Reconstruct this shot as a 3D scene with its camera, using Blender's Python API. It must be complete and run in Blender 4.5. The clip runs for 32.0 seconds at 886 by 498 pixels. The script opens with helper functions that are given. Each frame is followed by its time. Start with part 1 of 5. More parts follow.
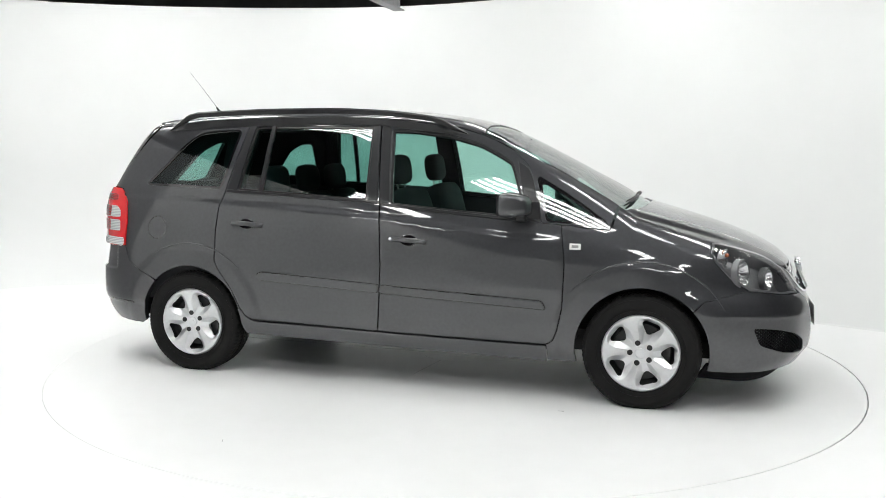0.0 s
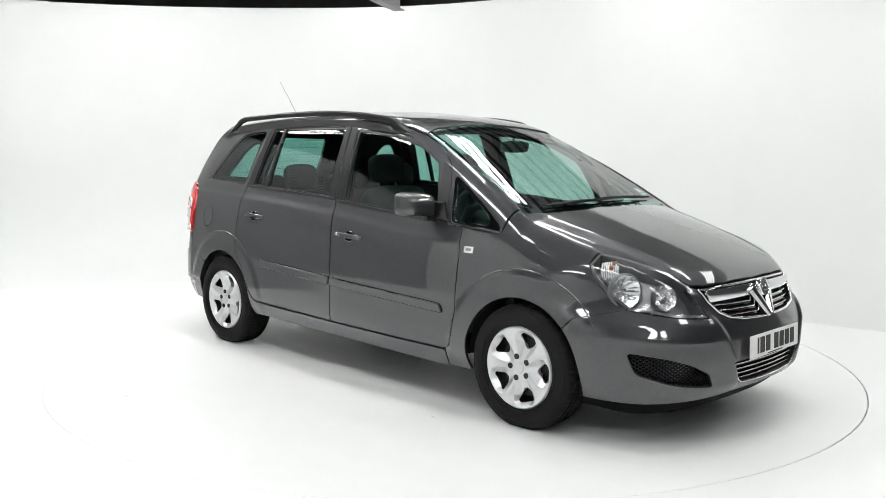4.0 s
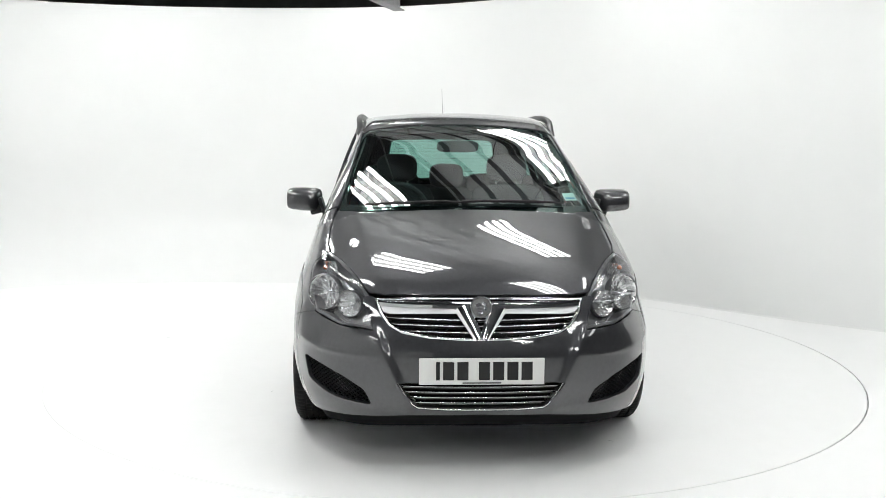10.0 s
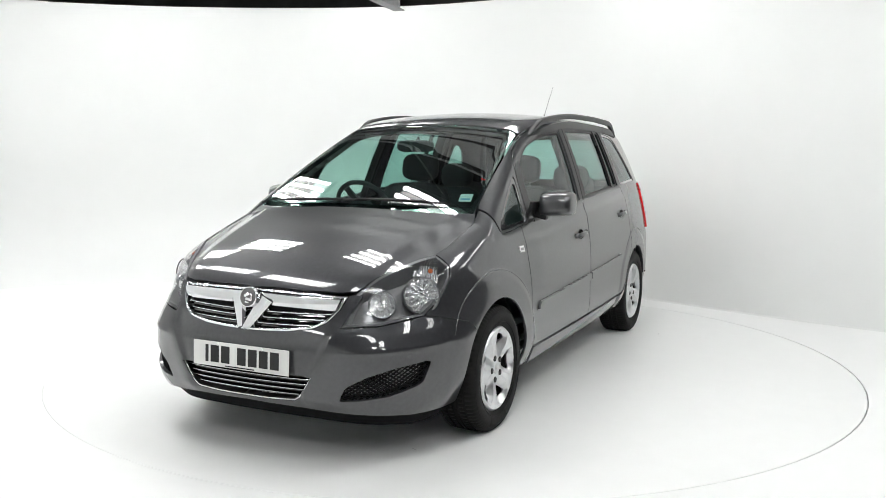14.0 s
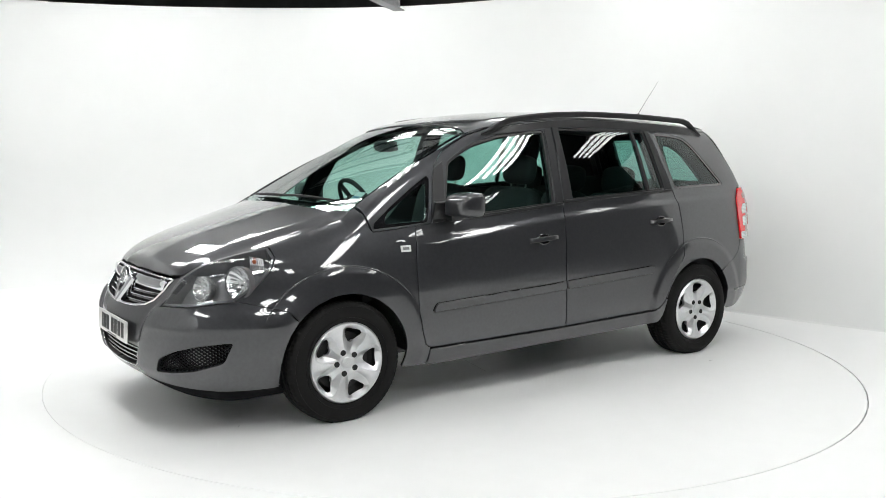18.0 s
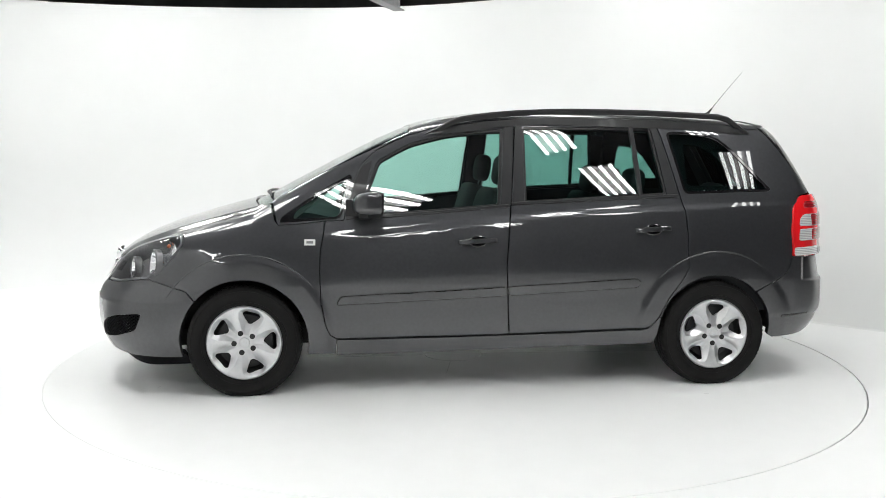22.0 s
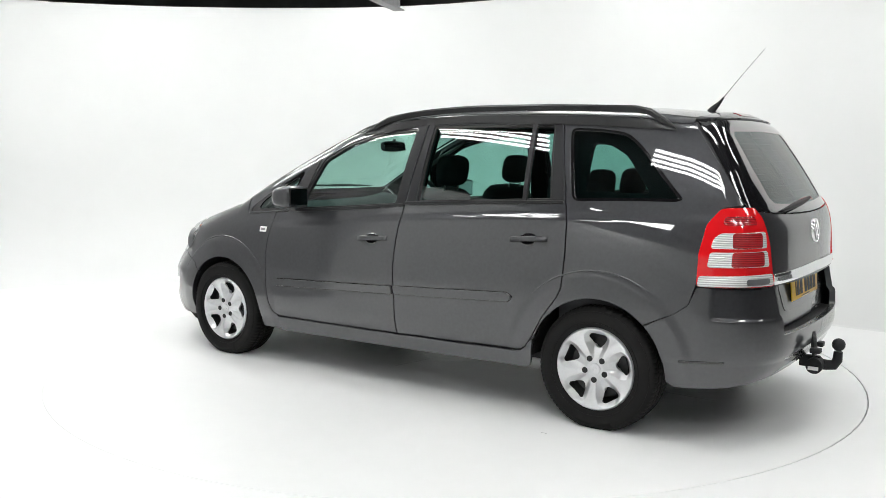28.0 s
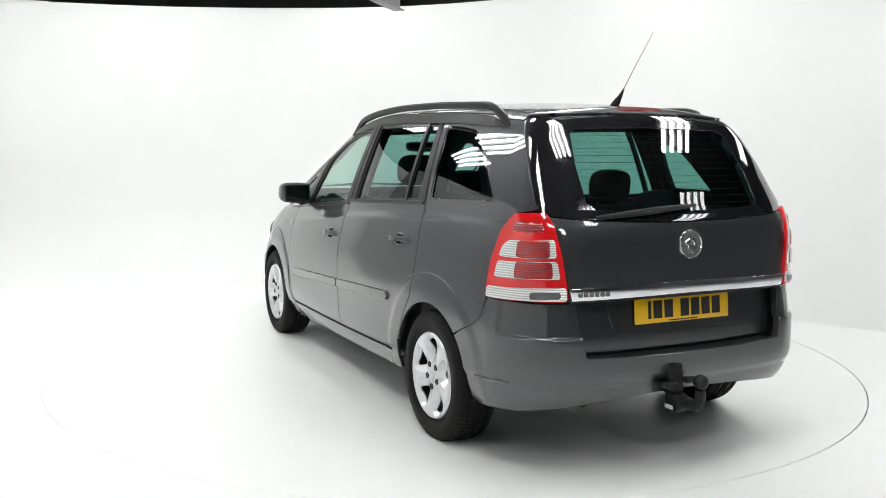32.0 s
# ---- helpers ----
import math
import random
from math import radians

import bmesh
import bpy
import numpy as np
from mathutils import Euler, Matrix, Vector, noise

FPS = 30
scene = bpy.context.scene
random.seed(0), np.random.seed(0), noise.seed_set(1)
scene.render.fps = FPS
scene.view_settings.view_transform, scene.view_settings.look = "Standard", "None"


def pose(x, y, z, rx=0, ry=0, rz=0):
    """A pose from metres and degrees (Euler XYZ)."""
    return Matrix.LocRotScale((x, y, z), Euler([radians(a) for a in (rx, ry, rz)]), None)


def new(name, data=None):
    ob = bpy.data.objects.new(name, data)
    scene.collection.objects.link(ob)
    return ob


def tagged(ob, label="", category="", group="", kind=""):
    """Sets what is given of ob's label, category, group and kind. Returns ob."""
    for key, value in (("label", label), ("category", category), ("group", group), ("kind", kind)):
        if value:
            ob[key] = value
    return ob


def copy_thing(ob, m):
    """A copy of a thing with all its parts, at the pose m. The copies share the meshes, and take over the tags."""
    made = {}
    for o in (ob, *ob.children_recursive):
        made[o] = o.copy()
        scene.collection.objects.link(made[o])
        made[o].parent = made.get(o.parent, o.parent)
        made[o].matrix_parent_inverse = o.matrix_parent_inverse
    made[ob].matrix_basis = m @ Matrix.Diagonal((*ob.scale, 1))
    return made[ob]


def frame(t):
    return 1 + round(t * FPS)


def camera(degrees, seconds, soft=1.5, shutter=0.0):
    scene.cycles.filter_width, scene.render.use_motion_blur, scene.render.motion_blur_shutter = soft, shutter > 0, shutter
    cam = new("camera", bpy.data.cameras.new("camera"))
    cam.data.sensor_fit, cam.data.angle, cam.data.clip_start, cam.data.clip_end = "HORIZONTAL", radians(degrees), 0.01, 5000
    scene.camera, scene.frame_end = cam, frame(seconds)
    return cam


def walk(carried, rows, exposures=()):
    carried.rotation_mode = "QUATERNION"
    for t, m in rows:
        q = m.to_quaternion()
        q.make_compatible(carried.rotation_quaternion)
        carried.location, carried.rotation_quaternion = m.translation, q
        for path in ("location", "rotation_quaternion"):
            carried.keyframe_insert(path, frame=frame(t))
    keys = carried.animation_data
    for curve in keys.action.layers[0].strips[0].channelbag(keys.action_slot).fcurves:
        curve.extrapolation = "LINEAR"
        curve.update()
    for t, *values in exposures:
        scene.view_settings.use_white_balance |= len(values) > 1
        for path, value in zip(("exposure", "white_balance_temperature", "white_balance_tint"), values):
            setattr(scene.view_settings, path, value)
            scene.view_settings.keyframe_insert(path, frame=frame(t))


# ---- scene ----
from mathutils import geometry

# ---------------------------------------------------------------- camera
cam = camera(53.57, 32.0, soft=0.85)
EYE = (0.0, -5.7253, 1.366)
AIM = Matrix.Translation(EYE) @ Matrix.Rotation(radians(0.7038), 4, "Z") @ Matrix.Rotation(radians(90 - 6.4849), 4, "X") @ Matrix.Rotation(radians(0.3893), 4, "Z")
walk(cam, [(0.0, AIM), (32.0, AIM)])

# ---------------------------------------------------------------- light
world = bpy.data.worlds.new("studio_world")
scene.world = world
world.use_nodes = True
world.node_tree.nodes["Background"].inputs[0].default_value = (0.02, 0.021, 0.023, 1)
world.node_tree.nodes["Background"].inputs[1].default_value = 1.0
scene.view_settings.exposure = 0.0
TUBE_GLOW = 25.1


# ---------------------------------------------------------------- materials
def material(name, base=(0.5, 0.5, 0.5), rough=0.5, metal=0.0, coat=0.0, grain=0.0, size=40.0, bump=0.0, spread=0.0, coat_rough=0.03, ior=1.5, glow=0.0, spec=0.5, coat_ior=1.55):
    """Principled surface; grain varies the colour, bump the relief, spread the roughness, all at the given noise size."""
    m = bpy.data.materials.new(name)
    m.use_nodes = True
    nt = m.node_tree
    b = nt.nodes["Principled BSDF"]
    b.inputs["Base Color"].default_value = (*base, 1)
    b.inputs["Roughness"].default_value = rough
    b.inputs["Metallic"].default_value = metal
    b.inputs["Coat Weight"].default_value = coat
    b.inputs["Coat Roughness"].default_value = coat_rough
    b.inputs["IOR"].default_value = ior
    b.inputs["Coat IOR"].default_value = coat_ior
    b.inputs["Specular IOR Level"].default_value = spec
    if glow:
        b.inputs["Emission Color"].default_value = (*base, 1)
        b.inputs["Emission Strength"].default_value = glow
    if grain or bump or spread:
        co = nt.nodes.new("ShaderNodeTexCoord")
        fine = nt.nodes.new("ShaderNodeTexNoise")
        fine.inputs["Scale"].default_value = size
        fine.inputs["Detail"].default_value = 6
        wide = nt.nodes.new("ShaderNodeTexNoise")
        wide.inputs["Scale"].default_value = size * 0.06
        wide.inputs["Detail"].default_value = 3
        mix = nt.nodes.new("ShaderNodeMath")
        mix.operation = "MULTIPLY_ADD"
        mix.inputs[1].default_value = 0.6
        half = nt.nodes.new("ShaderNodeMath")
        half.operation = "MULTIPLY"
        half.inputs[1].default_value = 0.4
        nt.links.new(co.outputs["Object"], fine.inputs["Vector"])
        nt.links.new(co.outputs["Object"], wide.inputs["Vector"])
        nt.links.new(fine.outputs["Fac"], half.inputs[0])
        nt.links.new(wide.outputs["Fac"], mix.inputs[0])
        nt.links.new(half.outputs[0], mix.inputs[2])
        if grain:
            ramp = nt.nodes.new("ShaderNodeMapRange")
            ramp.inputs["From Min"].default_value, ramp.inputs["From Max"].default_value = 0.3, 0.7
            ramp.inputs["To Min"].default_value, ramp.inputs["To Max"].default_value = 1 - grain, 1 + grain
            tint = nt.nodes.new("ShaderNodeVectorMath")
            tint.operation = "SCALE"
            tint.inputs[0].default_value = base
            nt.links.new(mix.outputs[0], ramp.inputs["Value"])
            nt.links.new(ramp.outputs[0], tint.inputs["Scale"])
            nt.links.new(tint.outputs[0], b.inputs["Base Color"])
        if spread:
            r2 = nt.nodes.new("ShaderNodeMapRange")
            r2.inputs["From Min"].default_value, r2.inputs["From Max"].default_value = 0.3, 0.7
            r2.inputs["To Min"].default_value, r2.inputs["To Max"].default_value = max(0.0, rough - spread), rough + spread
            nt.links.new(mix.outputs[0], r2.inputs["Value"])
            nt.links.new(r2.outputs[0], b.inputs["Roughness"])
        if bump:
            bp = nt.nodes.new("ShaderNodeBump")
            bp.inputs["Strength"].default_value = bump
            bp.inputs["Distance"].default_value = 0.002
            nt.links.new(fine.outputs["Fac"], bp.inputs["Height"])
            nt.links.new(bp.outputs[0], b.inputs["Normal"])
    return m


def glass(name, tint, gloss=0.075, rough=0.0):
    """A thin tinted pane: it lets light through in its tint and mirrors more at a slant."""
    m = bpy.data.materials.new(name)
    m.use_nodes = True
    nt = m.node_tree
    nt.nodes.remove(nt.nodes["Principled BSDF"])
    out = nt.nodes["Material Output"]
    clear = nt.nodes.new("ShaderNodeBsdfTransparent")
    clear.inputs[0].default_value = (*tint, 1)
    shine = nt.nodes.new("ShaderNodeBsdfGlossy")
    shine.inputs["Roughness"].default_value = rough
    face = nt.nodes.new("ShaderNodeLayerWeight")
    face.inputs[0].default_value = 0.5
    power = nt.nodes.new("ShaderNodeMath")
    power.operation = "POWER"
    power.inputs[1].default_value = 5.0
    fr = nt.nodes.new("ShaderNodeMapRange")
    fr.inputs["To Min"].default_value, fr.inputs["To Max"].default_value = gloss, 1.0
    mix = nt.nodes.new("ShaderNodeMixShader")
    nt.links.new(face.outputs["Facing"], power.inputs[0])
    nt.links.new(power.outputs[0], fr.inputs["Value"])
    nt.links.new(fr.outputs[0], mix.inputs[0])
    nt.links.new(clear.outputs[0], mix.inputs[1])
    nt.links.new(shine.outputs[0], mix.inputs[2])
    nt.links.new(mix.outputs[0], out.inputs[0])
    return m


def tube_glow(name, colour, strength):
    m = bpy.data.materials.new(name)
    m.use_nodes = True
    nt = m.node_tree
    nt.nodes.remove(nt.nodes["Principled BSDF"])
    e = nt.nodes.new("ShaderNodeEmission")
    e.inputs[0].default_value = (*colour, 1)
    e.inputs[1].default_value = strength
    nt.links.new(e.outputs[0], nt.nodes["Material Output"].inputs[0])
    return m


PAINT = material("graphite_metallic_paint", (0.050, 0.0513, 0.0558), 0.40, 0.7, coat=1.0, grain=0.10, size=900.0, coat_rough=0.012, coat_ior=1.74, spec=0.3)
TRIM = material("black_satin_trim", (0.015, 0.015, 0.016), 0.38, coat=0.08, grain=0.15, size=300, spec=0.3)
PILLAR = material("dark_grey_pillar_film", (0.017, 0.0175, 0.019), 0.42, coat=0.05, grain=0.1, size=300, spec=0.25)
GLOSS_BLACK = material("gloss_black_frit", (0.006, 0.006, 0.007), 0.06, coat=1.0, grain=0.1, size=200)
PLASTIC = material("black_grained_plastic", (0.016, 0.016, 0.017), 0.55, grain=0.25, size=500, bump=0.3, spec=0.3)
RUBBER = material("tyre_rubber", (0.0085, 0.0082, 0.008), 0.66, grain=0.35, size=90, bump=0.25, spread=0.1, spec=0.2)
CHROME = material("chrome", (0.78, 0.79, 0.80), 0.06, 1.0, spread=0.03, size=60)
SILVER = material("silver_wheel_paint", (0.70, 0.705, 0.715), 0.30, 0.78, coat=0.2, grain=0.05, size=700)
DARK_STEEL = material("dark_wheel_steel", (0.035, 0.035, 0.036), 0.5, 0.3, grain=0.3, size=60)
LAMP_INNER = material("silvered_lamp_inside", (0.40, 0.405, 0.415), 0.24, 0.55, coat=0.3, grain=0.1, size=60)
STEEL = material("dull_steel", (0.25, 0.25, 0.25), 0.45, 0.9, grain=0.3, size=60)
FABRIC = material("charcoal_seat_fabric", (0.022, 0.022, 0.024), 0.9, grain=0.15, size=45)
LINING = material("grey_headlining", (0.16, 0.16, 0.155), 0.9, grain=0.1, size=200)
DASH = material("dark_grey_dashboard", (0.040, 0.041, 0.044), 0.7, grain=0.12, size=60, spec=0.25)
INNER = material("matt_black_inner_trim", (0.009, 0.009, 0.010), 0.85, grain=0.2, size=80, spec=0.06)
WHITE_WALL = material("white_studio_paint", (0.82, 0.827, 0.82), 0.7, grain=0.02, size=3.0)
WHITE_FLOOR = material("white_floor_paint", (0.86, 0.865, 0.86), 0.42, grain=0.025, size=6.0, spread=0.12)
DISC_PAINT = material("white_turntable_paint", (0.86, 0.865, 0.86), 0.38, grain=0.03, size=7.0, spread=0.12)
JOINT = material("fine_grey_joint", (0.58, 0.58, 0.58), 0.8, grain=0.2, size=60)
BLACK_CEILING = material("dark_ceiling_cladding", (0.075, 0.075, 0.08), 0.8, grain=0.4, size=3.0, bump=0.2)
GREY_WALL = material("grey_gap_screen_paint", (0.29, 0.29, 0.295), 0.8, grain=0.06, size=3.0)
# wall white toned down evenly, so its edge contrasts less in reflections
SIDE_WALL = material("dimmed_white_wall_paint", (0.74, 0.745, 0.74), 0.75, grain=0.05, size=3.0)
BEAM_PALE = material("pale_grey_beam_paint", (0.26, 0.26, 0.26), 0.55, grain=0.15, size=20)
ROOF_SHEET = material("pale_grey_roof_sheet", (0.70, 0.705, 0.71), 0.6, grain=0.06, size=2.0)
HALL_WALL = material("grey_hall_blockwork", (0.32, 0.32, 0.325), 0.85, grain=0.25, size=4.0, bump=0.2)
BEAM_STEEL = material("grey_beam_steel", (0.05, 0.05, 0.053), 0.55, grain=0.2, size=20)
TUBE = tube_glow("fluorescent_tube_light", (0.975, 0.985, 0.972), TUBE_GLOW)
TUBE_SOFT = tube_glow("weak_fluorescent_tube_light", (0.975, 0.985, 0.972), TUBE_GLOW * 0.4)
HOUSING = material("light_housing_white", (0.45, 0.45, 0.45), 0.4, grain=0.05, size=20)
GLASS_FRONT = glass("green_tinted_glass", (0.62, 0.85, 0.79), 0.092)
GLASS_REAR = glass("dark_green_privacy_glass", (0.36, 0.60, 0.55), 0.092)
GLASS_SCREEN = glass("windscreen_glass", (0.64, 0.84, 0.78), 0.135)
LENS = glass("clear_lamp_lens", (0.97, 0.975, 0.98), 0.055)
RED_LENS = material("red_lamp_lens", (0.72, 0.010, 0.014), 0.08, coat=1.0, grain=0.06, size=30)
CLEAR_LAMP = material("silvered_clear_lamp", (0.84, 0.83, 0.83), 0.16, 0.25, coat=1.0, grain=0.08, size=60)
def ribbed(m, scale, dark):
    """Fine level ribs on a lamp window, as relief and tone."""
    nt = m.node_tree
    b = nt.nodes["Principled BSDF"]
    co = nt.nodes.new("ShaderNodeTexCoord")
    wave = nt.nodes.new("ShaderNodeTexWave")
    wave.bands_direction = "Z"
    wave.inputs["Scale"].default_value = scale
    wave.inputs["Distortion"].default_value = 0.4
    ramp = nt.nodes.new("ShaderNodeMix")
    ramp.data_type = "RGBA"
    base = b.inputs["Base Color"].default_value[:3]
    ramp.inputs[6].default_value = (*[c * dark for c in base], 1)
    ramp.inputs[7].default_value = (*base, 1)
    bump = nt.nodes.new("ShaderNodeBump")
    bump.inputs["Strength"].default_value = 0.5
    bump.inputs["Distance"].default_value = 0.002
    nt.links.new(co.outputs["Object"], wave.inputs["Vector"])
    nt.links.new(wave.outputs["Fac"], ramp.inputs[0])
    nt.links.new(ramp.outputs[2], b.inputs["Base Color"])
    nt.links.new(wave.outputs["Fac"], bump.inputs["Height"])
    nt.links.new(bump.outputs[0], b.inputs["Normal"])
    return m


ribbed(CLEAR_LAMP, 32.0, 0.55)
AMBER = material("amber_bulb", (0.50, 0.13, 0.05), 0.25, coat=0.5, grain=0.1, size=50)
REFLECTOR = material("lamp_reflector", (0.95, 0.955, 0.96), 0.12, 0.85, spread=0.04, size=40)
LAMP_BACK = material("grey_lamp_bezel", (0.12, 0.122, 0.127), 0.28, 0.2, coat=0.3, grain=0.1, size=60)
PLATE_WHITE = material("white_reflective_plate", (0.78, 0.78, 0.76), 0.35, coat=0.3, grain=0.03, size=60)
PLATE_YELLOW = material("yellow_reflective_plate", (0.80, 0.47, 0.01), 0.35, coat=0.3, grain=0.03, size=60)
INK = material("black_ink", (0.012, 0.012, 0.012), 0.5, grain=0.1, size=80)
PAPER = material("pale_sticker_paper", (0.62, 0.70, 0.72), 0.6, grain=0.05, size=60)
STICKER_BLUE = material("blue_sticker_print", (0.10, 0.30, 0.50), 0.6, grain=0.1, size=60)
MIRROR = material("mirror_glass", (0.42, 0.45, 0.47), 0.01, 1.0)


# ---------------------------------------------------------------- mesh tools
def mesh_object(name, verts, faces, mat, parent=None, label="", normals=None, smooth=True):
    me = bpy.data.meshes.new(name)
    me.from_pydata([tuple(map(float, v)) for v in verts], [], [tuple(map(int, f)) for f in faces])
    me.materials.append(mat)
    if smooth:
        me.polygons.foreach_set("use_smooth", [True] * len(me.polygons))
    me.update()
    if normals is not None:
        me.normals_split_custom_set_from_vertices([tuple(map(float, n)) for n in normals])
    ob = new(name, me)
    if parent is not None:
        ob.parent = parent
    if label:
        tagged(ob, label)
    return ob


def part(name, bm, mat, parent=None, label="", smooth=True, angle=35):
    """One bmesh becomes one mesh object under a thing or a part; edges sharper than the angle stay sharp."""
    bmesh.ops.recalc_face_normals(bm, faces=bm.faces)
    me = bpy.data.meshes.new(name)
    for f in bm.faces:
        f.smooth = smooth
    for e in bm.edges:
        if len(e.link_faces) == 2 and e.calc_face_angle(0) > radians(angle):
            e.smooth = False
    bm.to_mesh(me)
    bm.free()
    me.materials.append(mat)
    ob = new(name, me)
    if parent is not None:
        ob.parent = parent
    if label:
        tagged(ob, label)
    return ob


def box(bm, size, m, bevel=0.0, segments=2):
    """Adds a box of that size at the pose m."""
    made = bmesh.ops.create_cube(bm, size=1.0, matrix=m @ Matrix.Diagonal((*size, 1)))
    if bevel:
        edges = list({e for v in made["verts"] for e in v.link_edges})
        bmesh.ops.bevel(bm, geom=edges, offset=bevel, segments=segments, affect="EDGES", profile=0.6)
    return bm


def ring(bm, profile, m=None, steps=48, closed=False):
    """Turns a profile of (radius, height) round the local z axis."""
    m = m or Matrix()
    rows = []
    for r, z in profile:
        if r < 1e-6:
            rows.append([bm.verts.new(m @ Vector((0, 0, z)))])
        else:
            rows.append([bm.verts.new(m @ Vector((r * math.cos(2 * math.pi * i / steps), r * math.sin(2 * math.pi * i / steps), z))) for i in range(steps)])
    pairs = list(zip(rows, rows[1:])) + ([(rows[-1], rows[0])] if closed else [])
    for a, b in pairs:
        for i in range(steps):
            j = (i + 1) % steps
            if len(a) == 1 and len(b) == 1:
                continue
            if len(a) == 1:
                bm.faces.new((a[0], b[i], b[j]))
            elif len(b) == 1:
                bm.faces.new((a[i], a[j], b[0]))
            else:
                bm.faces.new((a[i], a[j], b[j], b[i]))
    return bm


def tube(bm, points, radius, steps=10, flat=1.0):
    """A closed pipe along points; radius is a number or one a point; flat squeezes it along its second axis."""
    pts = [Vector(q) for q in points]
    rows = []
    for i, q in enumerate(pts):
        way = (pts[min(i + 1, len(pts) - 1)] - pts[max(i - 1, 0)]).normalized()
        side = way.cross(Vector((0, 0, 1)))
        if side.length < 1e-4:
            side = Vector((0, 1, 0))
        side.normalize()
        up = side.cross(way)
        r = radius[i] if isinstance(radius, (list, tuple)) else radius
        rows.append([bm.verts.new(q + side * r * math.cos(2 * math.pi * k / steps) + up * r * flat * math.sin(2 * math.pi * k / steps)) for k in range(steps)])
    for a, b in zip(rows, rows[1:]):
        for k in range(steps):
            bm.faces.new((a[k], a[(k + 1) % steps], b[(k + 1) % steps], b[k]))
    bm.faces.new(rows[0])
    bm.faces.new(rows[-1][::-1])
    return bm


def curve_table(xs, ys):
    """A smooth curve through the given pairs that does not overshoot."""
    xs, ys = np.array(xs, float), np.array(ys, float)
    if xs[0] > xs[-1]:
        xs, ys = xs[::-1], ys[::-1]
    h, d = np.diff(xs), np.diff(ys) / np.diff(xs)
    m = np.zeros(len(xs))
    m[0], m[-1] = d[0], d[-1]
    for i in range(1, len(xs) - 1):
        if d[i - 1] * d[i] > 0:
            w1, w2 = 2 * h[i] + h[i - 1], h[i] + 2 * h[i - 1]
            m[i] = (w1 + w2) / (w1 / d[i - 1] + w2 / d[i])

    def at(x):
        x = np.asarray(x, float)
        i = np.clip(np.searchsorted(xs, x) - 1, 0, len(xs) - 2)
        t = (x - xs[i]) / h[i]
        inside = ys[i] * (1 + 2 * t) * (1 - t) ** 2 + m[i] * h[i] * t * (1 - t) ** 2 + ys[i + 1] * t * t * (3 - 2 * t) + m[i + 1] * h[i] * t * t * (t - 1)
        return np.where(x < xs[0], ys[0] + m[0] * (x - xs[0]), np.where(x > xs[-1], ys[-1] + m[-1] * (x - xs[-1]), inside))
    return at


def step(a, b, x):
    t = np.clip((x - a) / (b - a), 0, 1)
    return t * t * (3 - 2 * t)


# ---------------------------------------------------------------- the car's outer skin as one surface
HUB_F, HUB_R, HUB_Z = 1.3515, -1.3515, 0.300
BELT = curve_table((1.9, 1.15, 0.74, -0.12, -1.14, -1.70, -2.2), (0.80, 0.955, 0.965, 1.05, 1.108, 1.125, 1.13))
Y_BELT = curve_table((2.2, 1.9, 1.5, 1.16, 0.75, 0.2, -0.13, -1.14, -1.72, -2.0, -2.2), (0.60, 0.695, 0.758, 0.780, 0.793, 0.80, 0.802, 0.778, 0.735, 0.69, 0.62))
Y_LOW = curve_table((2.3, 2.1, 1.8, 1.4, 0.9, 0.4, -0.05, -0.5, -0.9, -1.4, -1.85, -2.2), (0.72, 0.765, 0.822, 0.855, 0.8665, 0.8715, 0.873, 0.8715, 0.8675, 0.856, 0.825, 0.76))
Z_BONNET = curve_table((2.30, 2.20, 2.12, 2.0, 1.83, 1.5, 1.30), (0.48, 0.66, 0.752, 0.832, 0.905, 1.008, 1.062))
Z_ROOF = curve_table((1.30, 1.05, 0.755, 0.462, 0.316, 0.1, -0.2, -0.6, -1.0, -1.4, -1.7, -1.85, -2.2), (1.062, 1.199, 1.352, 1.492, 1.543, 1.583, 1.610, 1.620, 1.614, 1.595, 1.565, 1.545, 1.48))


def Z_TOP(x):
    """The upper outline: bonnet and roof line, with a fold where the screen meets the bonnet."""
    return np.where(x > 1.30, Z_BONNET(x), Z_ROOF(x))


X_NOSE = curve_table((0.10, 0.17, 0.24, 0.30, 0.40, 0.50, 0.57, 0.64, 0.72, 0.78, 0.90), (2.06, 2.14, 2.21, 2.238, 2.250, 2.247, 2.228, 2.192, 2.155, 2.125, 2.06))
X_TAIL = curve_table((0.22, 0.30, 0.36, 0.46, 0.58, 0.70, 0.80, 0.97, 1.06, 1.12, 1.30, 1.45, 1.53, 1.62), (-2.03, -2.13, -2.17, -2.195, -2.192, -2.172, -2.155, -2.147, -2.125, -2.088, -1.975, -1.872, -1.812, -1.72))


CROWN = curve_table((2.3, 2.0, 1.6, 1.0, 0.4, -0.1, -0.6, -1.2, -2.2), (0.15, 0.148, 0.134, 0.095, 0.085, 0.105, 0.14, 0.15, 0.15))


def smax(a, b, k):
    h = np.maximum(k - np.abs(a - b), 0) / k
    return np.maximum(a, b) + h * h * k * 0.25


